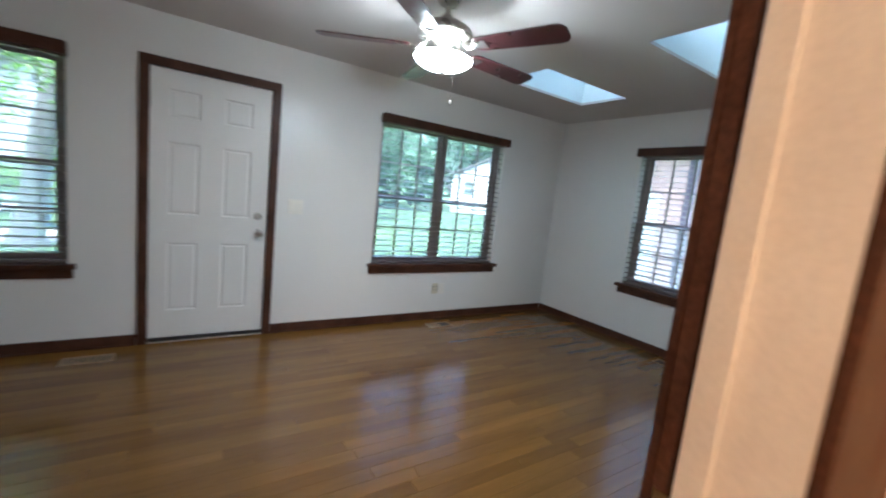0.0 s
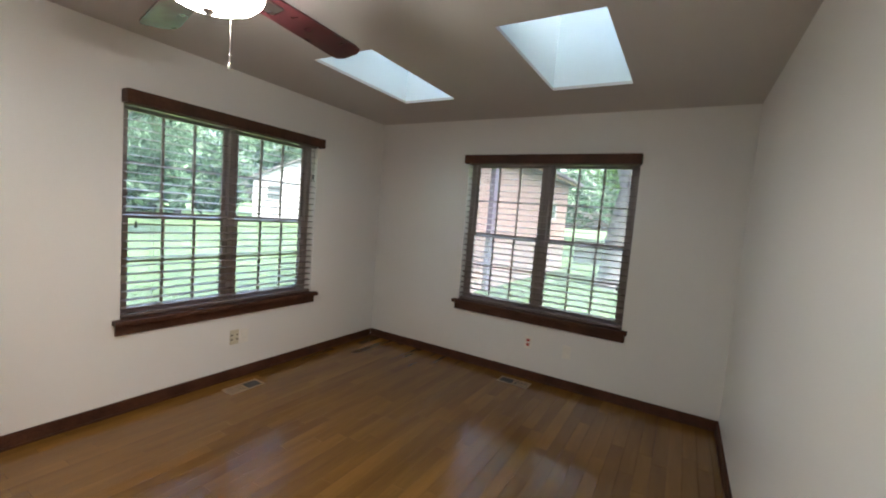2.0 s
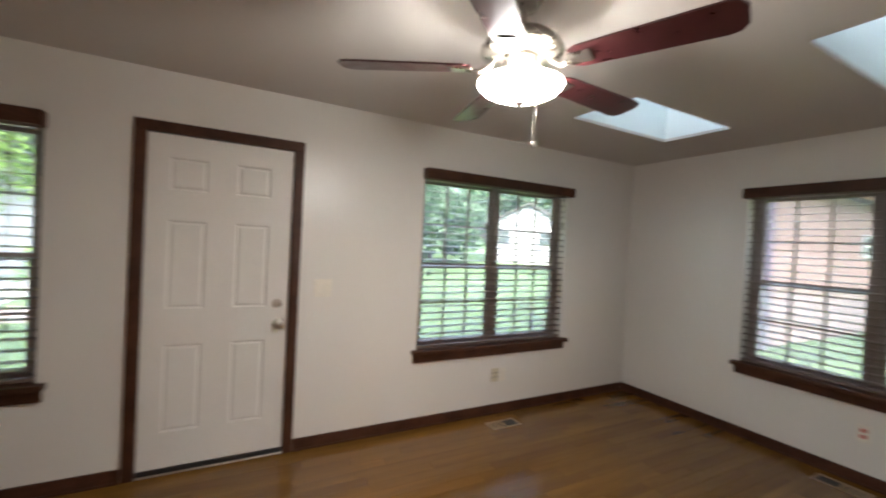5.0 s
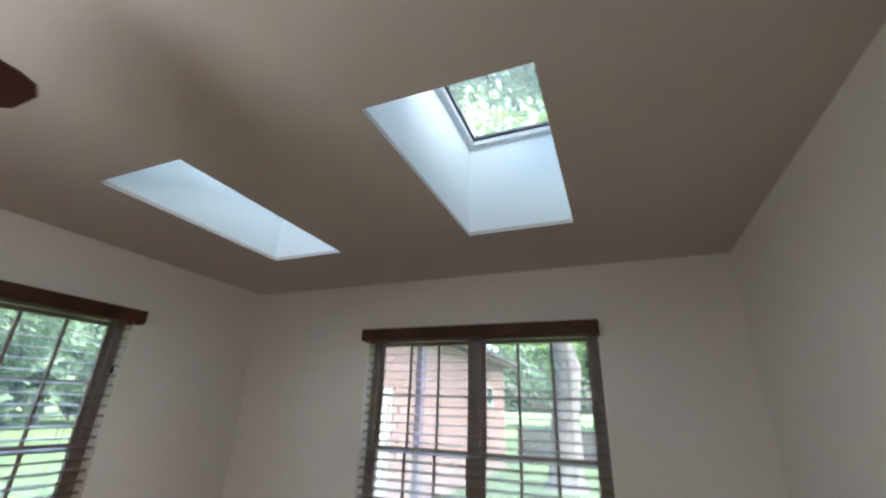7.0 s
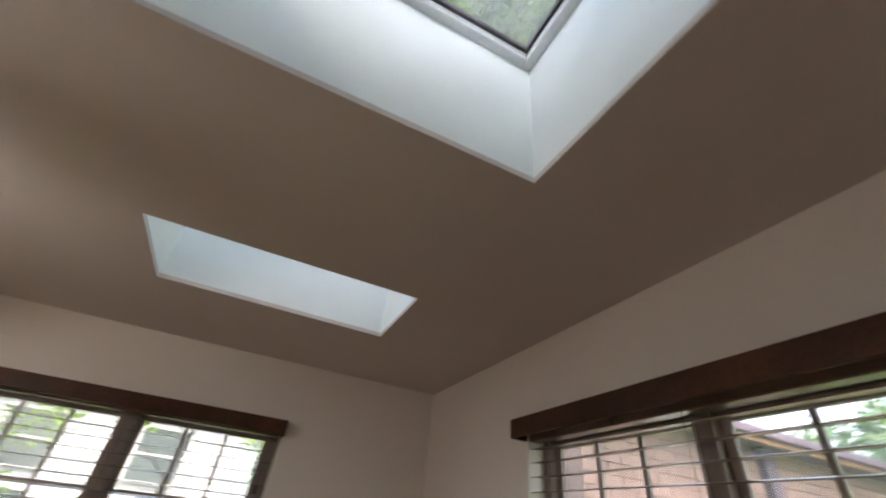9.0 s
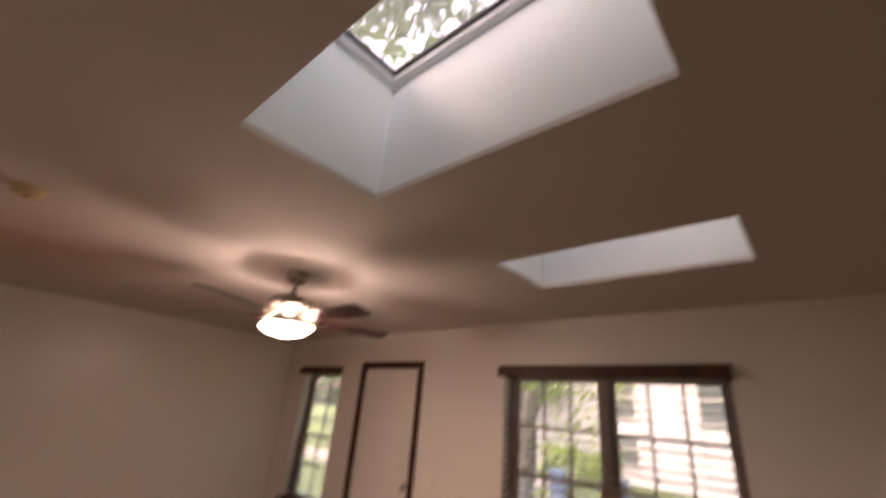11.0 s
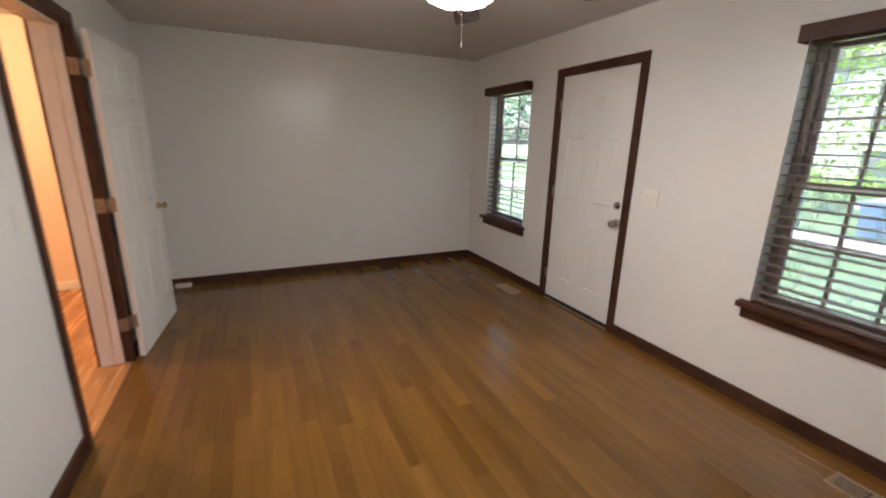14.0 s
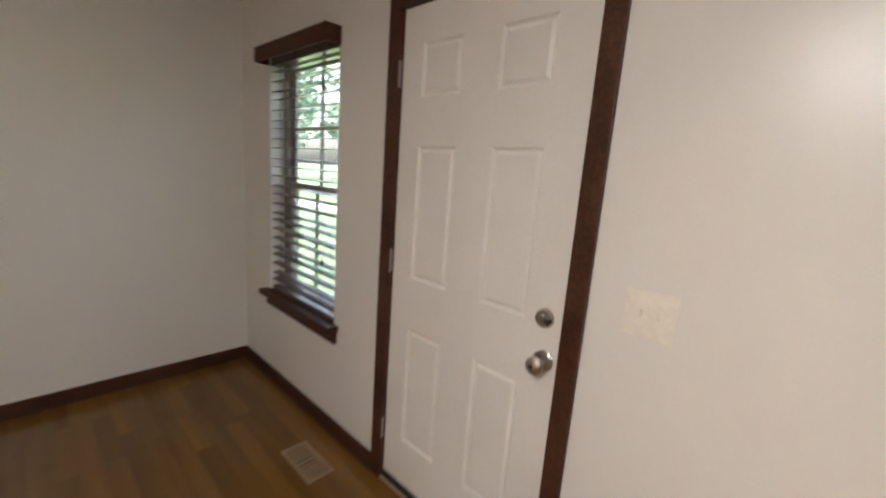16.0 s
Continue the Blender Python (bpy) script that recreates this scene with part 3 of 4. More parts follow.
# ---- ceiling fan ----
def fan():
    f = thing("ceiling_fan", "brushed nickel ceiling fan with cherry blades and lit alabaster bowl", "ceiling fan", m=pose(FAN.x, FAN.y, 0))
    part("canopy", lathe(bmesh.new(), [(0.0, 2.4), (0.068, 2.4), (0.070, 2.385), (0.064, 2.355), (0.045, 2.332), (0.020, 2.325), (0.0, 2.325)], 32), NICKEL, f, smooth=True)
    part("downrod", lathe(bmesh.new(), [(0.0125, 2.33), (0.0125, 2.265)], 16), NICKEL, f, smooth=True)
    part("collar", lathe(bmesh.new(), [(0.013, 2.285), (0.024, 2.281), (0.030, 2.268), (0.022, 2.256), (0.036, 2.246)], 24), NICKEL, f, smooth=True)
    part("motor_housing", lathe(bmesh.new(), [(0.03, 2.25), (0.070, 2.246), (0.106, 2.234), (0.134, 2.212), (0.148, 2.190), (0.150, 2.176), (0.144, 2.170), (0.120, 2.164), (0.0, 2.16)], 40), NICKEL, f, smooth=True)
    part("switch_housing", lathe(bmesh.new(), [(0.060, 2.162), (0.062, 2.150), (0.052, 2.138), (0.030, 2.132), (0.012, 2.128), (0.012, 2.018)], 32), NICKEL, f, smooth=True)
    bowl = [(0.152, 2.066), (0.153, 2.064), (0.149, 2.055), (0.133, 2.039), (0.103, 2.024), (0.062, 2.013), (0.020, 2.008), (0.0, 2.008)]
    bm = lathe(bmesh.new(), bowl, 48)
    for e in [q for q in bm.faces if len(q.verts) > 8]:
        bm.faces.remove(e)
    shell = part("bowl", bm, BOWL, f, "glowing alabaster glass bowl", True)
    lining = [(max(0.0, r - 0.004), z + 0.004) for r, z in bowl[1:]]
    bm = bmesh.new()
    lathe(bm, [(0.151, 2.0645)] + lining, 48)
    for e in [q for q in bm.faces if len(q.verts) > 8]:
        bm.faces.remove(e)
    part("bowl_lining", bm, LINING, shell, "white inner face of the bowl", True)
    part("finial", lathe(bmesh.new(), [(0.0, 2.007), (0.018, 2.004), (0.020, 1.997), (0.010, 1.989), (0.007, 1.981), (0.0, 1.979)], 20), NICKEL, f, smooth=True)
    for x, y, z0, z1 in ((0.06, -0.018, 2.013, 1.864),):
        bm = bmesh.new()
        n = int((z0 - z1) / 0.006)
        for i in range(n):
            bmesh.ops.create_icosphere(bm, subdivisions=1, radius=0.0016, matrix=Matrix.Translation((x, y, z0 - 0.006 * i)))
        c = part("pull_chain", bm, CHAIN, f)
        part("chain_pull", lathe(bmesh.new(), [(0.002, 0.0), (0.004, -0.005), (0.0045, -0.02), (0.0, -0.024)], 12, (x, y, z1)), CHAIN, c, smooth=True)
    for i in range(5):
        m = pose(0, 0, 0, 0, 0, 5 + 72 * i)
        bm = bmesh.new()
        pts = []
        r0, r1, w0, w1 = 0.185, 0.665, 0.056, 0.070
        for sx in (1, -1):
            side = [(r0, w0 * 0.75), (r0 + 0.03, w0), (r1 - 0.05, w1), (r1 - 0.018, w1 - 0.008), (r1, w1 - 0.035)]
            pts += [(r, sx * w) for r, w in (side if sx == 1 else side[::-1])]
        vs = [bm.verts.new((x, y, 0)) for x, y in pts]
        face = bm.faces.new(vs)
        r = bmesh.ops.extrude_face_region(bm, geom=[face])
        for v in [g for g in r["geom"] if isinstance(g, bmesh.types.BMVert)]:
            v.co.z += 0.006
        bmesh.ops.recalc_face_normals(bm, faces=bm.faces[:])
        b = part("blade", bm, CHERRY, f)
        b.matrix_basis = m @ pose(0, 0, 2.115, -11, 0, 0)
        bm = bmesh.new()
        tube(bm, [(0.085, 0, 2.166), (0.112, 0.006, 2.128), (0.15, 0.006, 2.104), (0.19, 0.0, 2.108)], [0.010, 0.009, 0.010, 0.008], 8)
        plate_bm = boxed(0.18, 0.255, -0.030, 0.030, -0.0065, -0.0005, 0.002)
        plate_bm.transform(pose(0, 0, 2.115, -11, 0, 0))
        spare_mesh = bpy.data.meshes.new("blade_iron")
        plate_bm.to_mesh(spare_mesh)
        plate_bm.free()
        bm.from_mesh(spare_mesh)
        bpy.data.meshes.remove(spare_mesh)
        ir = part("blade_iron", bm, NICKEL, f)
        ir.matrix_basis = m
    return f


fan()


# ---- plates, vents and small fittings ----
def plate(name, label, category, m, w, h, kind):
    """A wall plate in local axes: x along the wall, -y into the room."""
    p = thing(name, label, category, m=m)
    part("cover", boxed(-w / 2, w / 2, -0.008, 0.0, -h / 2, h / 2, 0.003, 2), IVORY if kind == "quad" else PLASTIC, p)
    if kind == "switch":
        for x in (-0.023, 0.023) if w > 0.09 else (0,):
            part("toggle", boxed(x - 0.005, x + 0.005, -0.017, -0.005, -0.004, 0.012, 0.002), PLASTIC, p)
    if kind == "socket" or kind == "red_socket":
        for z in (-0.02, 0.02):
            s = part("socket", boxed(-0.017, 0.017, -0.0085, -0.006, z - 0.014, z + 0.014, 0.002), RED if kind == "red_socket" else PLASTIC, p)
            bm = bmesh.new()
            for x in (-0.007, 0.007):
                box(bm, x - 0.0015, x + 0.0015, -0.0095, -0.0085, z - 0.004, z + 0.006)
            part("slot", bm, SLOT, s)
    if kind == "quad":
        for x in (-0.023, 0.023):
            for z in (-0.018, 0.018):
                part("socket", boxed(x - 0.008, x + 0.008, -0.0085, -0.006, z - 0.006, z + 0.006, 0.001), SLOT, p)
    for x in ((-0.023, 0.023) if w > 0.09 else (0,)):
        part("screw", lathe(bmesh.new(), [(0.003, 0.006), (0.003, 0.0075), (0.0, 0.0078)], 8, (x, 0, h * 0.36), 'y'), NICKEL, p)
    return p


plate("light_switch", "ivory double toggle light switch beside the outer door", "switch", pose(-3.206, 0, 1.118), 0.124, 0.124, "switch")
plate("light_switch", "ivory single toggle light switch beside the doorway", "switch", pose(-3.33, -W, 1.15, 0, 0, 180), 0.072, 0.116, "switch")
plate("wall_outlet", "yellowed ivory power outlet under the window", "outlet", pose(-1.69, 0, 0.34), 0.072, 0.116, "quad")
plate("blank_plate", "blank off-white wall plate beside the outlet", "plate", pose(-1.605, 0, 0.335), 0.072, 0.116, "blank")
plate("wall_outlet", "white outlet with red sockets under the window", "outlet", TO_B @ pose(1.876, 0, 0.343), 0.072, 0.116, "red_socket")
plate("blank_plate", "blank white wall plate under the window", "plate", TO_B @ pose(2.229, 0, 0.331), 0.072, 0.116, "blank")


def floor_vent(m, dark):
    """A floor register set in the boards, with louvres across it."""
    v = thing("floor_vent", "metal floor register with a half-open damper" if dark else "tan metal floor register set in the oak boards", "vent", "floor registers", m=m)
    a, b = 0.142, 0.066
    bm = bmesh.new()
    box(bm, -a, a, -b, -b + 0.016, 0.0, 0.004, 0.0015)
    box(bm, -a, a, b - 0.016, b, 0.0, 0.004, 0.0015)
    box(bm, -a, -a + 0.016, -b + 0.016, b - 0.016, 0.0, 0.004, 0.0015)
    box(bm, a - 0.016, a, -b + 0.016, b - 0.016, 0.0, 0.004, 0.0015)
    box(bm, -0.008, 0.008, -b + 0.016, b - 0.016, 0.0, 0.004)
    part("frame", bm, TAN_METAL, v)
    part("duct", boxed(-a + 0.016, a - 0.016, -b + 0.016, b - 0.016, 0.0, 0.0006), SLOT, v)
    sl = boxed(-0.003, 0.003, -b + 0.016, b - 0.016, 0.0008, 0.0035)
    me = bpy.data.meshes.new("louvre")
    sl.to_mesh(me)
    sl.free()
    me.materials.append(TAN_METAL)
    n = 9
    for i in range(n):
        for s in ((-1,) if dark else (-1, 1)):
            share("louvre", me, v, pose(s * (0.016 + (i + 0.5) * (a - 0.032) / n), 0, 0))
    return v


floor_vent(pose(-1.73, -0.215, 0), True)
floor_vent(pose(-0.17, -1.835, 0, 0, 0, 90), True)
floor_vent(pose(-4.55, -0.214, 0), False)

det = thing("smoke_detector", "round off-white smoke detector on the ceiling", "smoke detector", m=pose(-2.93, -2.968, H))
part("base", lathe(bmesh.new(), [(0.0, 0.0), (0.062, 0.0), (0.062, -0.012), (0.058, -0.016), (0.0, -0.016)], 32), AGED, det, smooth=True)
part("cover", lathe(bmesh.new(), [(0.054, -0.016), (0.052, -0.030), (0.042, -0.038), (0.0, -0.040)], 32), AGED, det, smooth=True)
part("button", lathe(bmesh.new(), [(0.012, -0.040), (0.011, -0.043), (0.0, -0.043)], 14, (0.02, 0.0, 0)), SLOT, det)

box_t = thing("cable_box", "small white plastic box on the floor at the baseboard", "box", m=pose(-L + 0.046, -3.25, 0))
part("body", boxed(-0.018, 0.018, -0.07, 0.07, 0.0, 0.036, 0.004, 2), PLASTIC, box_t)
part("lid", boxed(-0.017, 0.017, -0.068, 0.068, 0.0362, 0.041, 0.002), JAMB, box_t)


# ---- hall behind the doorway ----
HX0, HX1, HY = -6.12, -2.6, -6.2
hall_floor = tagged(link_mesh("hall_floor", boxed(HX0 - 0.1, HX1 + 0.1, HY - 0.1, -W - 0.001, -0.12, -0.012), OAK_JOINT), "orange oak strip floor of the hall", "floor", kind="structure")
bm = bmesh.new()
y = HY
rr = random.Random(4)
while y < -W - 0.07:
    x = HX0
    while x < HX1 - 0.05:
        ln = min(rr.uniform(0.4, 1.2), HX1 - x)
        box(bm, x + 0.0006, x + ln - 0.0006, y + 0.0005, min(y + 0.0825, -W - 0.05), -0.012, 0.0)
        x += ln
    y += 0.083
tagged(part("floor_board", bm, HALL_OAK, hall_floor), kind="stuff")
bm = bmesh.new()
box(bm, HX0 - 0.1, HX0, HY, -W - T, 0.0, H)
box(bm, HX1, HX1 + 0.1, HY, -W - T, 0.0, H)
box(bm, HX0 - 0.1, HX1 + 0.1, HY - 0.1, HY, 0.0, H)
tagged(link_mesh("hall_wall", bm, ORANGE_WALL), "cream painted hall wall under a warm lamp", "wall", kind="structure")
tagged(link_mesh("hall_ceiling", boxed(HX0 - 0.1, HX1 + 0.1, HY - 0.1, -W - T, H, H + 0.1), CEILING), "painted hall ceiling", "ceiling", kind="structure")
bm = bmesh.new()
box(bm, HX0, HX0 + 0.014, HY, -W - T, 0.0, 0.085, 0.004)
tagged(link_mesh("hall_baseboard", bm, JAMB), "white painted hall baseboard", "baseboard", kind="structure")
hl = thing("hall_lamp", "small glowing glass ceiling lamp in the hall", "lamp", m=pose(-4.7, -4.75, 0))
part("base_plate", lathe(bmesh.new(), [(0.0, H), (0.11, H), (0.11, H - 0.02), (0.0, H - 0.02)], 28), BRASS, hl, smooth=True)
part("globe", lathe(bmesh.new(), [(0.10, H - 0.02), (0.12, H - 0.05), (0.10, H - 0.09), (0.05, H - 0.11), (0.0, H - 0.115)], 28), HALL_GLOBE, hl, smooth=True)


# ---- outdoors ----
G = -0.42


def ground_mesh():
    bm = bmesh.new()
    R = 400
    a = (-L - 0.3, HX1 + 3.1, HY - 0.3, 0.3)
    xs = [-R, -60, -30, -15, a[0], 0.3, 6, 15, 30, 60, R]
    ys = [-R, -60, -25, a[2], a[3], 4, 8, 15, 30, 60, R]
    g = [[bm.verts.new((x, y, G)) for y in ys] for x in xs]
    for i in range(len(xs) - 1):
        for j in range(len(ys) - 1):
            bm.faces.new((g[i][j], g[i + 1][j], g[i + 1][j + 1], g[i][j + 1]))
    return bm


ground = tagged(link_mesh("ground", ground_mesh(), GRASS), "mown green lawn round the house", "lawn", kind="structure")
tagged(link_mesh("foundation", boxed(-L - T, T, HY - 0.1, T, G, -0.12), MORTAR), "grey concrete foundation of the room", "foundation", kind="structure")
bm = bmesh.new()
for i in range(19):
    x = -30 + i * 1.52
    box(bm, x, x + 1.5, 7.4, 9.2, G, G + 0.03 + 0.004 * (i % 3), 0.01)
tagged(link_mesh("pavement", bm, PAVE), "pale concrete path across the lawn", "path", kind="structure")
bm = bmesh.new()
for i in range(3):
    for j in range(3):
        box(bm, -15.0 + i * 2.3, -12.72 + i * 2.3, 9.24 + j * 2.1, 11.32 + j * 2.1, G - 0.05, G + 0.026 + 0.003 * ((i + j) % 2), 0.01)
tagged(link_mesh("driveway", bm, ROAD), "worn lavender-grey concrete driveway beside the pale house", "driveway", kind="structure")


def leaf_cloud(rng, centres, n, size, flat=0.35):
    """Many small folded leaves round the centres (x, y, z, radius)."""
    c = np.array(centres)
    pick = rng.choice(len(c), n, p=(c[:, 3] ** 2) / (c[:, 3] ** 2).sum())
    d = rng.normal(size=(n, 3))
    d /= np.linalg.norm(d, axis=1)[:, None]
    r = rng.uniform(0.25, 1.0, n) ** 0.6
    p = c[pick, :3] + d * (c[pick, 3] * r)[:, None] * np.array([1, 1, 0.75])
    u = rng.normal(size=(n, 3))
    u[:, 2] *= 0.6
    u /= np.linalg.norm(u, axis=1)[:, None]
    w = np.cross(u, rng.normal(size=(n, 3)))
    w /= np.linalg.norm(w, axis=1)[:, None]
    s = size * rng.uniform(0.6, 1.35, n)[:, None]
    k = np.cross(u, w) * s * 0.18
    v = np.stack([p - u * s, p + w * s * 0.42 + k, p + u * s, p - w * s * 0.42 + k], 1).reshape(-1, 3)
    i = np.arange(n) * 4
    f = np.stack([i, i + 1, i + 2, i, i + 2, i + 3], 1).reshape(-1, 3)
    return v, f


def cloud_object(name, v, f, mat, parent=None):
    me = bpy.data.meshes.new(name)
    me.from_pydata(v.tolist(), [], f.tolist())
    me.materials.append(mat)
    ob = new(name, me)
    if parent:
        ob.parent = parent
    return ob


def tree(seed, x, y, height, radius, crown_r, crown_z, leaves, size, mat, label, lean=(0, 0), clumps=26):
    rng = np.random.default_rng(seed)
    t = thing("tree", label, "tree", "trees in the garden", m=pose(x, y, G))
    bm = bmesh.new()
    top = Vector((lean[0], lean[1], height * 0.75))
    pts = [Vector((0, 0, 0)), Vector((0, 0, 0.25))]
    for i in range(1, 8):
        s = i / 7
        pts.append(Vector((top.x * s + rng.normal() * radius * 0.25, top.y * s + rng.normal() * radius * 0.25, 0.25 + (top.z - 0.25) * s)))
    tube(bm, pts, [radius * 1.45, radius * 1.1] + [radius * (1 - 0.75 * i / 7) for i in range(1, 8)], 14)
    centres = []
    for i in range(9):
        s = rng.uniform(0.4, 0.98)
        a = 2 * math.pi * (i / 9 + rng.uniform(0, 0.08))
        b = Vector((top.x * s, top.y * s, top.z * s))
        e = b + Vector((math.cos(a), math.sin(a), rng.uniform(0.35, 0.8))) * crown_r * rng.uniform(0.6, 0.9)
        mid = (b + e) / 2 + Vector((0, 0, crown_r * 0.08))
        tube(bm, [b, mid, e], [radius * 0.38 * (1.2 - s), radius * 0.24 * (1.2 - s), 0.015], 7)
    part("trunk", bm, BARK, t, smooth=True)
    for i in range(clumps):
        a, q = rng.uniform(0, 2 * math.pi), math.sqrt(rng.uniform(0.02, 1))
        centres.append((top.x + math.cos(a) * q * crown_r, top.y + math.sin(a) * q * crown_r, crown_z + rng.normal() * crown_r * 0.38, crown_r * rng.uniform(0.22, 0.42)))
    v, f = leaf_cloud(rng, centres, leaves, size)
    cloud_object("crown", v, f, mat, t)
    return t


tree(1, -6.4, 7.0, 9, 0.24, 3.4, 4.6, 13000, 0.07, LEAF_B, "leafy maple with a slender grey trunk on the lawn", (0.9, -0.6))
tree(2, 10.5, -1.16, 14, 0.45, 4.6, 9.4, 9000, 0.16, LEAF_B, "tall tree with a thick grey trunk beside the garage")
tree(3, 1.2, -9.6, 12, 0.3, 3.2, 7.6, 88000, 0.088, LEAF_B, "tall broadleaf tree arching over the roof", (-1.6, 6.8), 60)
tree(4, -12.5, 13.5, 11, 0.25, 3.6, 6.0, 6000, 0.2, LEAF, "broadleaf tree by the path")
tree(5, 4.8, 19.5, 10, 0.25, 3.3, 4.6, 34000, 0.11, LEAF_D, "dense blue-green tree on the lawn", (0, 0), 44)
tree(6, 15, 35, 13, 0.3, 5.0, 5.0, 7000, 0.3, LEAF_D, "dense tree at the end of the lawn")
tree(7, 26, -4, 13, 0.35, 5.5, 6.5, 8000, 0.26, LEAF, "broadleaf tree behind the garage")
tree(8, -2.4, 10.8, 7, 0.13, 2.0, 4.8, 2500, 0.13, LEAF_B, "young tree in front of the pale house", (0.3, -0.4))
tree(9, 17, 17.5, 12, 0.3, 3.6, 8.4, 6000, 0.2, LEAF_B, "broadleaf tree hanging over the lawn")


def woods():
    rng = np.random.default_rng(11)
    c = []
    for i in range(420):
        a = radians(rng.uniform(-40, 160))
        r = rng.uniform(46, 66)
        h = rng.uniform(0.2, 1.0)
        c.append((r * math.cos(a), r * math.sin(a), G + 0.5 + 13 * h, rng.uniform(2.0, 4.2)))
    for i in range(90):
        a = radians(rng.uniform(38, 80))
        r = rng.uniform(30, 44)
        if 43 < math.degrees(a) < 61:
            continue
        c.append((r * math.cos(a), r * math.sin(a), G + rng.uniform(0.8, 6.5), rng.uniform(1.4, 2.6)))
    return leaf_cloud(rng, c, 52000, 0.55)


tagged(cloud_object("woods", *woods(), LEAF_D), "distant green woods behind the gardens", "woods", kind="stuff")


def shrub(seed, x, y, w, h, mat, label, n=2600, size=0.08):
    rng = np.random.default_rng(seed)
    t = thing("shrub", label, "shrub", "shrubs outside", m=pose(x, y, G))
    c = [(rng.normal() * w * 0.3, rng.normal() * w * 0.3, h * rng.uniform(0.2, 0.75), h * rng.uniform(0.2, 0.36)) for _ in range(12)]
    bm = bmesh.new()
    for i in range(5):
        a = 2 * math.pi * i / 5
        tube(bm, [(0.05 * math.cos(a), 0.05 * math.sin(a), 0), (w * 0.3 * math.cos(a), w * 0.3 * math.sin(a), h * 0.6)], [0.025, 0.008], 6)
    part("stem", bm, BARK, t)
    v, f = leaf_cloud(rng, c, n, size)
    cloud_object("foliage", v, f, mat, t)


shrub(21, 19.6, -0.6, 2.6, 1.8, LEAF_D, "rounded dark shrub beyond the garage")
shrub(22, 20.5, -3.2, 3.0, 2.2, LEAF, "loose green shrub beyond the garage")
shrub(23, -7.6, 13.2, 2.4, 1.6, LEAF_B, "bright green shrub before the pale house")


# low fence beyond the garage
fence = thing("fence", "low dark timber board fence across the garden", "fence", m=pose(17.8, 0, G))
for i in range(7):
    part("post", boxed(0.04, 0.13, -9.05 + i * 1.75, -8.95 + i * 1.75, 0.0, 1.2, 0.008), FENCE, fence)
for i in range(6):
    part("board", boxed(0.0, 0.032, -9.3, 1.8, 0.08 + i * 0.185, 0.255 + i * 0.185, 0.006), FENCE, fence)


# grass tufts near the windows
def grass():
    rng = np.random.default_rng(5)
    n = 26000
    x = np.r_[rng.uniform(-9, 8, n), rng.uniform(0.6, 14, n // 2)]
    y = np.r_[0.4 + 9 * rng.uniform(0, 1, n) ** 1.3, rng.uniform(-6, 1.2, n // 2)]
    keep = ~((y > 7.3) & (y < 9.3))
    x, y = x[keep], y[keep]
    m = len(x)
    a = rng.uniform(0, 2 * np.pi, m)
    h = rng.uniform(0.03, 0.075, m)
    w = rng.uniform(0.006, 0.012, m)
    base = np.stack([x, y, np.full(m, G - 0.002)], 1)
    d = np.stack([np.cos(a), np.sin(a), np.zeros(m)], 1)
    tip = base + np.stack([np.sin(a) * h * 0.5, np.cos(a) * h * 0.5, h], 1)
    v = np.stack([base - d * w[:, None], base + d * w[:, None], tip], 1).reshape(-1, 3)
    f = np.arange(m * 3).reshape(-1, 3)
    return v, f


tagged(cloud_object("grass", *grass(), BLADE), "short green grass blades on the lawn", "grass", kind="stuff")


def far_window(parent, x0, x1, z0, z1, m):
    w = new("window")
    w.parent = parent
    w.matrix_basis = m
    bm = bmesh.new()
    t = 0.08
    box(bm, x0 - t, x0, -0.06, 0.03, z0 - t, z1 + t)
    box(bm, x1, x1 + t, -0.06, 0.03, z0 - t, z1 + t)
    box(bm, x0, x1, -0.06, 0.03, z1, z1 + t)
    box(bm, x0, x1, -0.06, 0.03, z0 - t, z0)
    box(bm, x0, x1, -0.045, 0.02, (z0 + z1) / 2 - 0.03, (z0 + z1) / 2 + 0.03)
    part("frame", bm, SIDING, w)
    part("pane", boxed(x0, x1, -0.012, 0.0, z0, z1), FAR_GLASS, w)


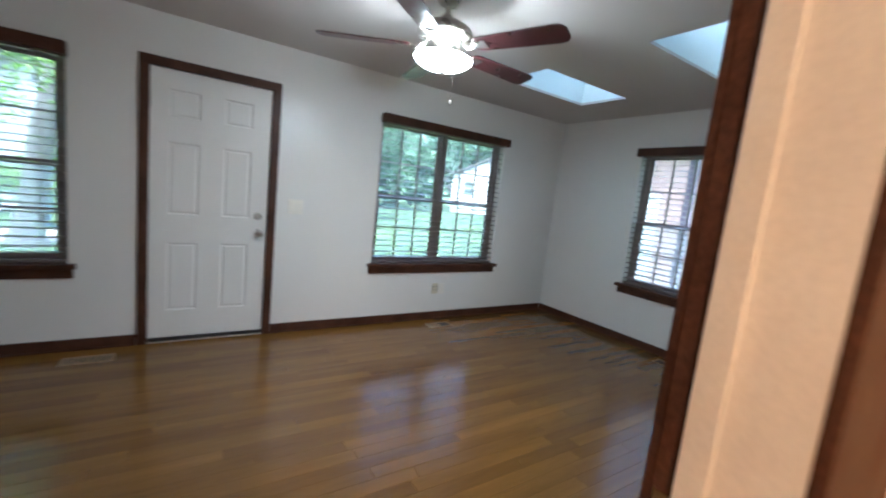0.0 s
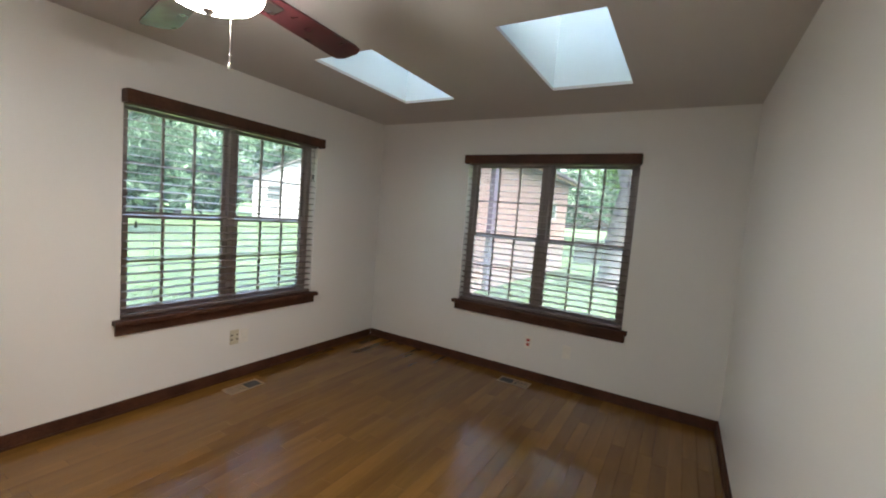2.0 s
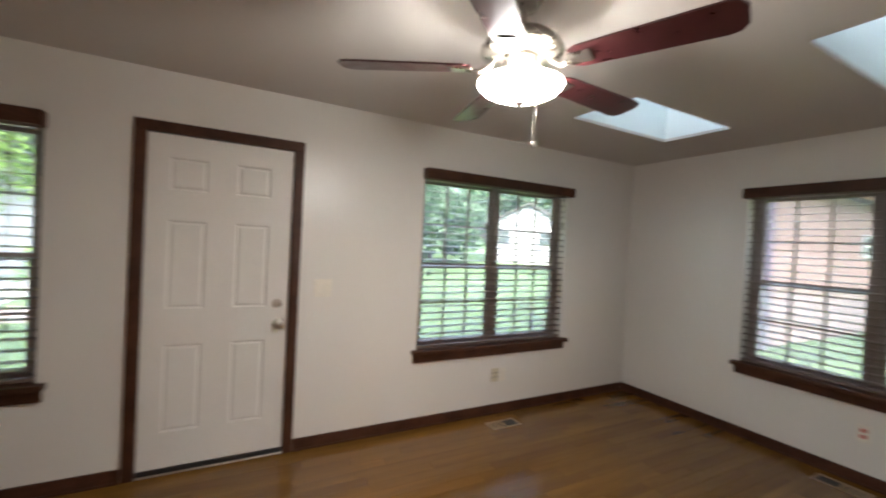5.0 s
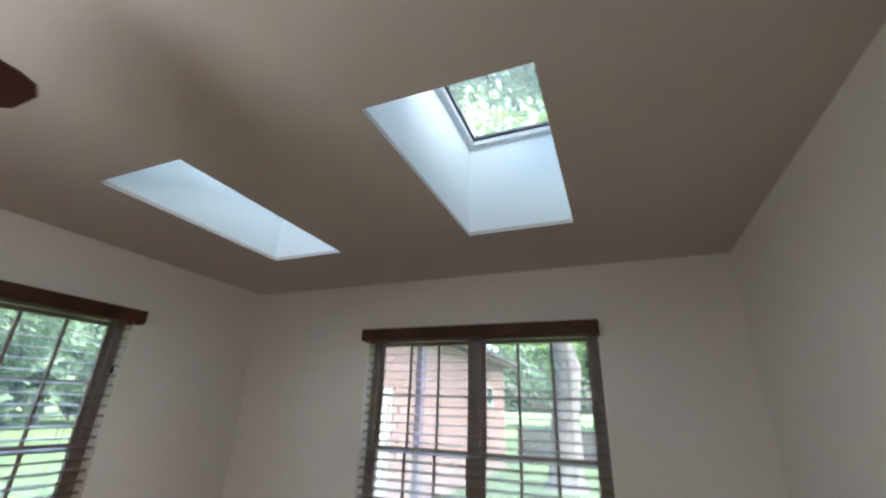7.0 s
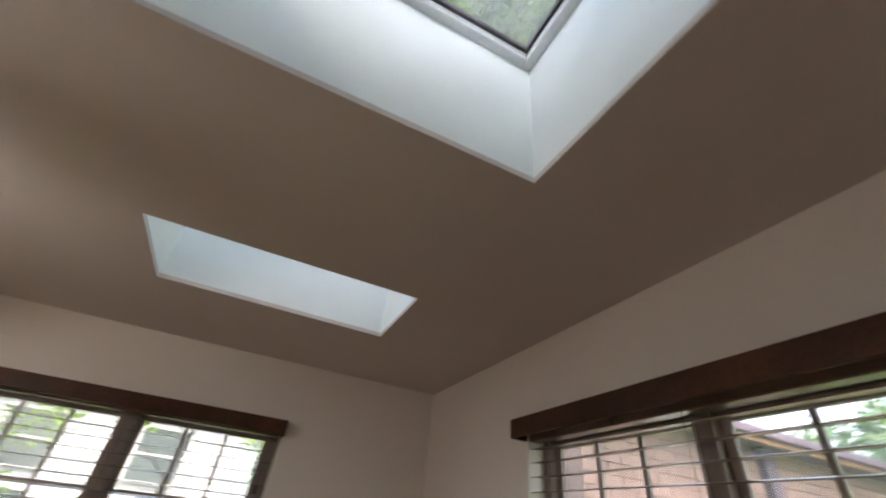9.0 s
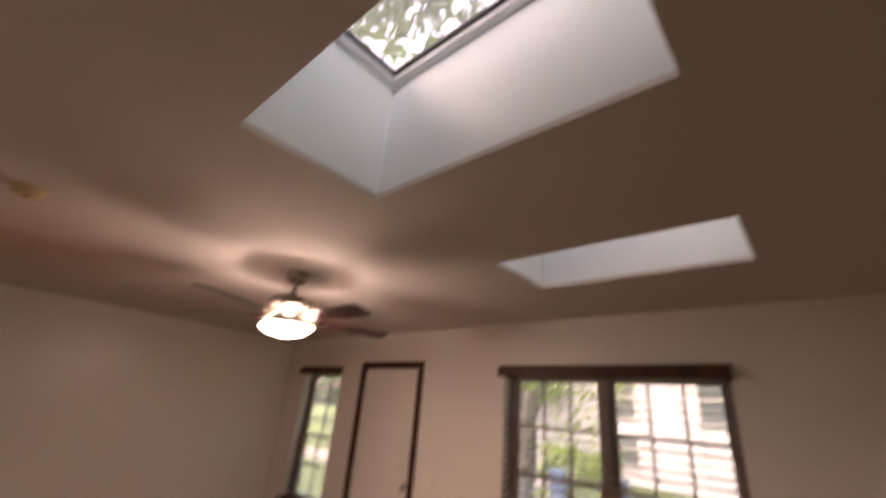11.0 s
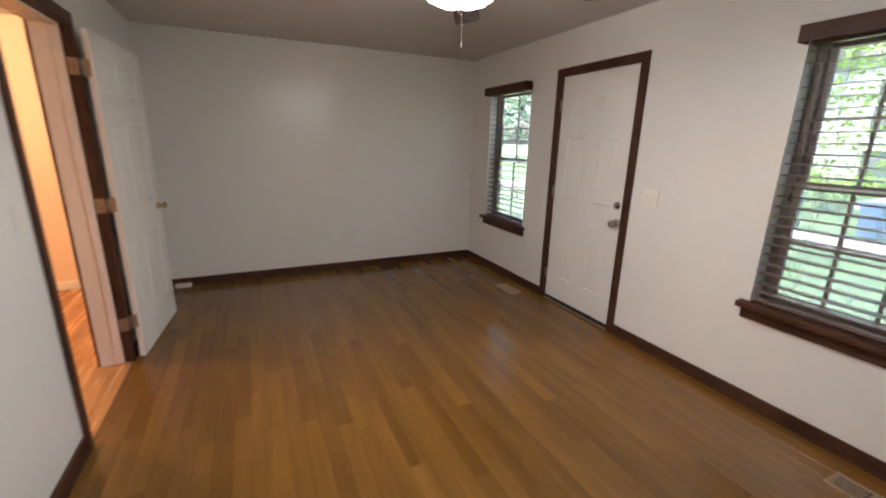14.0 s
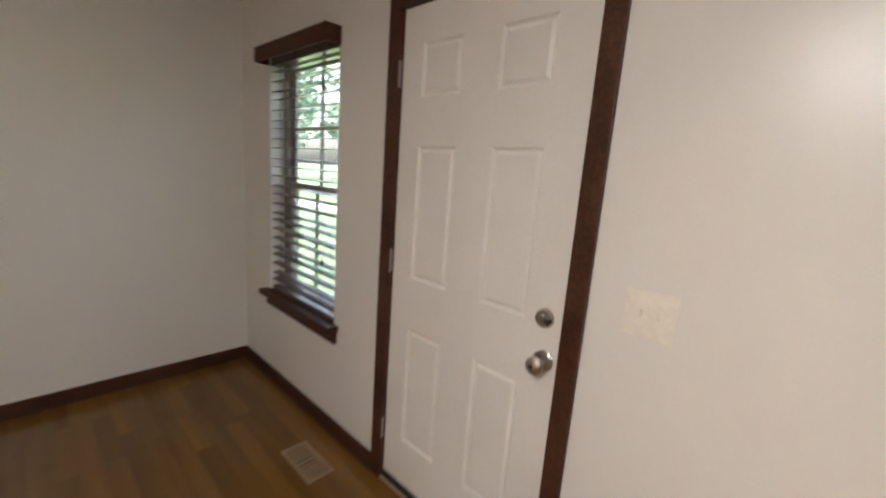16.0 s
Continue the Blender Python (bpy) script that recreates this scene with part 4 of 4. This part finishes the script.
def siding_house(name, label, m, w, d, eave, ridge, mat, windows, along):
    """A house with lap siding; its front looks to -y. along: whether the ridge runs with the front."""
    h = thing(name, label, "house", m=m)
    bm = bmesh.new()
    box(bm, -w / 2 + 0.02, w / 2 - 0.02, 0.02, d, 0.0, eave)
    if not along:
        a = [bm.verts.new(p) for p in ((-w / 2 + 0.02, 0.02, eave), (w / 2 - 0.02, 0.02, eave), (0, 0.02, ridge - 0.05), (-w / 2 + 0.02, d, eave), (w / 2 - 0.02, d, eave), (0, d, ridge - 0.05))]
        for q in ((0, 1, 2), (5, 4, 3), (0, 2, 5, 3), (1, 4, 5, 2)):
            bm.faces.new([a[i] for i in q])
    else:
        a = [bm.verts.new(p) for p in ((-w / 2 + 0.02, 0.02, eave), (w / 2 - 0.02, 0.02, eave), (w / 2 - 0.02, d, eave), (-w / 2 + 0.02, d, eave), (-w / 2 + 0.02, d / 2, ridge - 0.05), (w / 2 - 0.02, d / 2, ridge - 0.05))]
        for q in ((0, 1, 5, 4), (2, 3, 4, 5), (0, 4, 3), (1, 2, 5)):
            bm.faces.new([a[i] for i in q])
    part("wall", bm, mat, h)
    bm = bmesh.new()
    z = 0.1
    while z < (ridge if not along else eave) - 0.2:
        half = w / 2 if z < eave - 0.1 else (w / 2) * (ridge - 0.15 - z) / (ridge - eave)
        if half > 0.15:
            vs = [bm.verts.new(p) for p in ((-half, -0.012, z), (half, -0.012, z), (half, 0.018, z + 0.2), (-half, 0.018, z + 0.2), (-half, 0.02, z), (half, 0.02, z))]
            bm.faces.new((vs[0], vs[1], vs[2], vs[3]))
            bm.faces.new((vs[0], vs[4], vs[5], vs[1]))
        z += 0.2
    tagged(part("siding_board", bm, mat, h), kind="stuff")
    bm = bmesh.new()
    o = 0.45
    t = 0.16
    if along:
        for s in (0, 1):
            y0, y1 = (-o, d / 2) if s == 0 else (d + o, d / 2)
            zl = eave - o * (ridge - eave) / (d / 2)
            q = [(-w / 2 - o, y0, zl), (w / 2 + o, y0, zl), (w / 2 + o, y1, ridge), (-w / 2 - o, y1, ridge)]
            lo = [bm.verts.new(p) for p in q]
            hi = [bm.verts.new((p[0], p[1], p[2] + t)) for p in q]
            bm.faces.new(lo)
            bm.faces.new(hi)
            for i in range(4):
                bm.faces.new((lo[i], lo[(i + 1) % 4], hi[(i + 1) % 4], hi[i]))
    else:
        for s in (-1, 1):
            zl = eave - o * (ridge - eave) / (w / 2)
            q = [(s * (w / 2 + o), -o, zl), (s * (w / 2 + o), d + o, zl), (0, d + o, ridge), (0, -o, ridge)]
            lo = [bm.verts.new(p) for p in q]
            hi = [bm.verts.new((p[0], p[1], p[2] + t)) for p in q]
            bm.faces.new(lo)
            bm.faces.new(hi)
            for i in range(4):
                bm.faces.new((lo[i], lo[(i + 1) % 4], hi[(i + 1) % 4], hi[i]))
    bmesh.ops.recalc_face_normals(bm, faces=bm.faces[:])
    part("roof", bm, SHINGLE, h)
    for x0, x1, z0, z1 in windows:
        far_window(h, x0, x1, z0, z1, pose(0, -0.02, 0))
    return h


siding_house("house", "white sided house with a gable across the lawn", pose(25.6, 32.2, G, 0, 0, -38), 9.0, 9.0, 4.3, 6.6, SIDING, ((-3.1, -1.9, 2.2, 3.6), (1.2, 2.4, 2.2, 3.6)), False)
siding_house("house", "pale grey-white sided house with dark windows beyond the path", pose(-7.2, 15.6, G, 0, 0, 0), 14.0, 8.0, 5.0, 7.4, CREAM, ((3.2, 4.7, 2.5, 4.1), (-0.6, 0.9, 2.5, 4.1), (-4.8, -3.3, 2.5, 4.1), (-0.6, 0.9, 0.8, 1.9)), True)


# garage with a brick wall facing the side window
def garage():
    g = thing("garage", "pink brick garage with a low eave and white door", "garage", m=pose(2.6, 1.42, G))
    LX, hz = 11.4, 3.65
    wall = part("wall", boxed(0, LX, 0.02, 2.0, 0, hz), MORTAR, g)
    bw, bh, jt = 0.40, 0.125, 0.014
    holes = ((1.25, 2.35, 0.0, 2.3), (8.85, 9.5, 2.15, 2.62))
    bm = bmesh.new()
    rows = int(hz / (bh + jt))
    near = boxed(0, bw, 0.0, 0.03, 0, bh)
    me = bpy.data.meshes.new("brick")
    near.to_mesh(me)
    near.free()
    me.materials.append(BRICK)
    count = 0
    for r in range(rows):
        x = -0.2 if r % 2 else 0.0
        z = r * (bh + jt) + 0.02
        while x < LX:
            a, b = max(0, x), min(LX, x + bw)
            if not any(a < h[1] and b > h[0] and z < h[3] and z + bh > h[2] for h in holes) and b - a > 0.05:
                if b - a > bw - 1e-6 and a < 4.8 and count < 300:
                    share("brick", me, wall, pose(a, 0, z))
                    count += 1
                else:
                    box(bm, a, b, 0.0, 0.03, z, z + bh)
            x += bw + jt
    far = part("brick_course", bm, BRICK, wall)
    tagged(far, kind="stuff")
    d = part("door", boxed(1.35, 2.25, -0.01, 0.02, 0.03, 2.2, 0.006), SIDING, g, "white side door")
    bm = bmesh.new()
    box(bm, 1.25, 1.35, -0.03, 0.03, 0.0, 2.3)
    box(bm, 2.25, 2.35, -0.03, 0.03, 0.0, 2.3)
    box(bm, 1.35, 2.25, -0.03, 0.03, 2.2, 2.3)
    part("frame", bm, SIDING, d)
    part("knob", lathe(bmesh.new(), [(0.03, 0), (0.012, 0.02), (0.03, 0.05), (0.0, 0.06)], 12, (2.15, -0.01, 1.0), 'y'), NICKEL, d)
    far_window(g, 8.85, 9.5, 2.15, 2.62, pose(0, 0.0, 0))
    bm = bmesh.new()
    vs = [(-0.3, -0.46, hz - 0.02), (LX + 0.12, -0.46, hz - 0.02), (LX + 0.12, 2.2, hz + 1.15), (-0.3, 2.2, hz + 1.15)]
    lo = [bm.verts.new(p) for p in vs]
    hi = [bm.verts.new((p[0], p[1], p[2] + 0.06)) for p in vs]
    bm.faces.new(lo)
    bm.faces.new(hi)
    for i in range(4):
        bm.faces.new((lo[i], lo[(i + 1) % 4], hi[(i + 1) % 4], hi[i]))
    bmesh.ops.recalc_face_normals(bm, faces=bm.faces[:])
    part("roof", bm, SHINGLE, g)
    # soffit takes the dark lavender to paint the shade under the eave
    part("soffit", boxed(-0.5, LX + 0.12, -0.43, 0.03, hz - 0.10, hz - 0.075), LAVENDER, g, "boarded soffit, its lavender shade put into the colour")
    part("fascia", boxed(-0.5, LX + 0.12, -0.47, -0.43, hz - 0.16, hz + 0.03, 0.005), FASCIA, g)
    part("gutter", boxed(-0.5, LX + 0.12, -0.57, -0.472, hz - 0.10, hz + 0.02, 0.015, 2), LAVENDER, g)
    part("downspout", boxed(3.42, 3.64, -0.14, -0.002, 0.0, hz - 0.1, 0.02, 2), LAVENDER, g, "wide lavender-grey post against the brick wall")
    return g


garage()
for i, (x, y, a) in enumerate(((-6.75, 9.6, 8), (-5.2, 9.9, -12))):
    b = thing("wheelie_bin", "blue plastic wheeled bin by the path", "bin", "bins by the path", m=pose(x, y, G, 0, 0, a) @ Matrix.Scale(0.74, 4))
    bm = bmesh.new()
    g = bmesh.ops.create_cube(bm, size=1)
    for v in g["verts"]:
        s = 0.82 if v.co.z < 0 else 1.0
        v.co = Vector((v.co.x * 0.6 * s, v.co.y * 0.7 * s, (v.co.z + 0.5) * 0.95 + 0.05))
    bmesh.ops.bevel(bm, geom=bm.edges[:], offset=0.03, segments=2, affect='EDGES')
    part("body", bm, BLUE, b)
    part("lid", boxed(-0.33, 0.33, -0.38, 0.38, 1.0, 1.06, 0.02, 2), BLUE, b)
    for s in (-0.28, 0.28):
        part("wheel", lathe(bmesh.new(), [(0.0, -0.03), (0.1, -0.03), (0.1, 0.03), (0.0, 0.03)], 16, (s, 0.3, 0.1), 'x'), RUBBER, b)


# ---- floor boards ----
BW = 0.083
boards, spare = {}, bmesh.new()
rr = random.Random(7)
made = 0
rows = int(W / BW) + 1
for r in range(rows):
    y1 = -r * BW
    y0 = max(-W, y1 - BW)
    x = -L - rr.uniform(0, 0.6)
    while x < -0.001:
        ln = rr.choice((0.35, 0.45, 0.6, 0.75, 0.9, 0.9, 1.05, 1.2, 1.35))
        a, b = max(-L, x), min(0.0, x + ln)
        x += ln
        if b - a < 0.02:
            continue
        key = (round(b - a, 3), round(y1 - y0, 4))
        far = a < -5.2 and r > 20
        if made >= 300 or far:
            box(spare, a + 0.0004, b - 0.0004, y0 + 0.0004, y1 - 0.0004, -0.018, 0.0)
            continue
        if key not in boards:
            bm = boxed(0.0004, key[0] - 0.0004, 0.0004, key[1] - 0.0004, -0.018, 0.0)
            me = bpy.data.meshes.new("floor_board")
            top = [e for e in bm.edges if all(abs(v.co.z) < 1e-6 for v in e.verts)]
            bmesh.ops.bevel(bm, geom=top, offset=0.0003, segments=1, affect='EDGES')
            bm.to_mesh(me)
            bm.free()
            me.materials.append(OAK)
            boards[key] = me
        ob = share("floor_board", boards[key], floor, pose(a, y0, rr.uniform(-0.00015, 0.0), rr.uniform(-0.01, 0.01), 0, 0))
        made += 1
if spare.verts:
    tagged(part("floor_boards", spare, OAK, floor), kind="stuff")
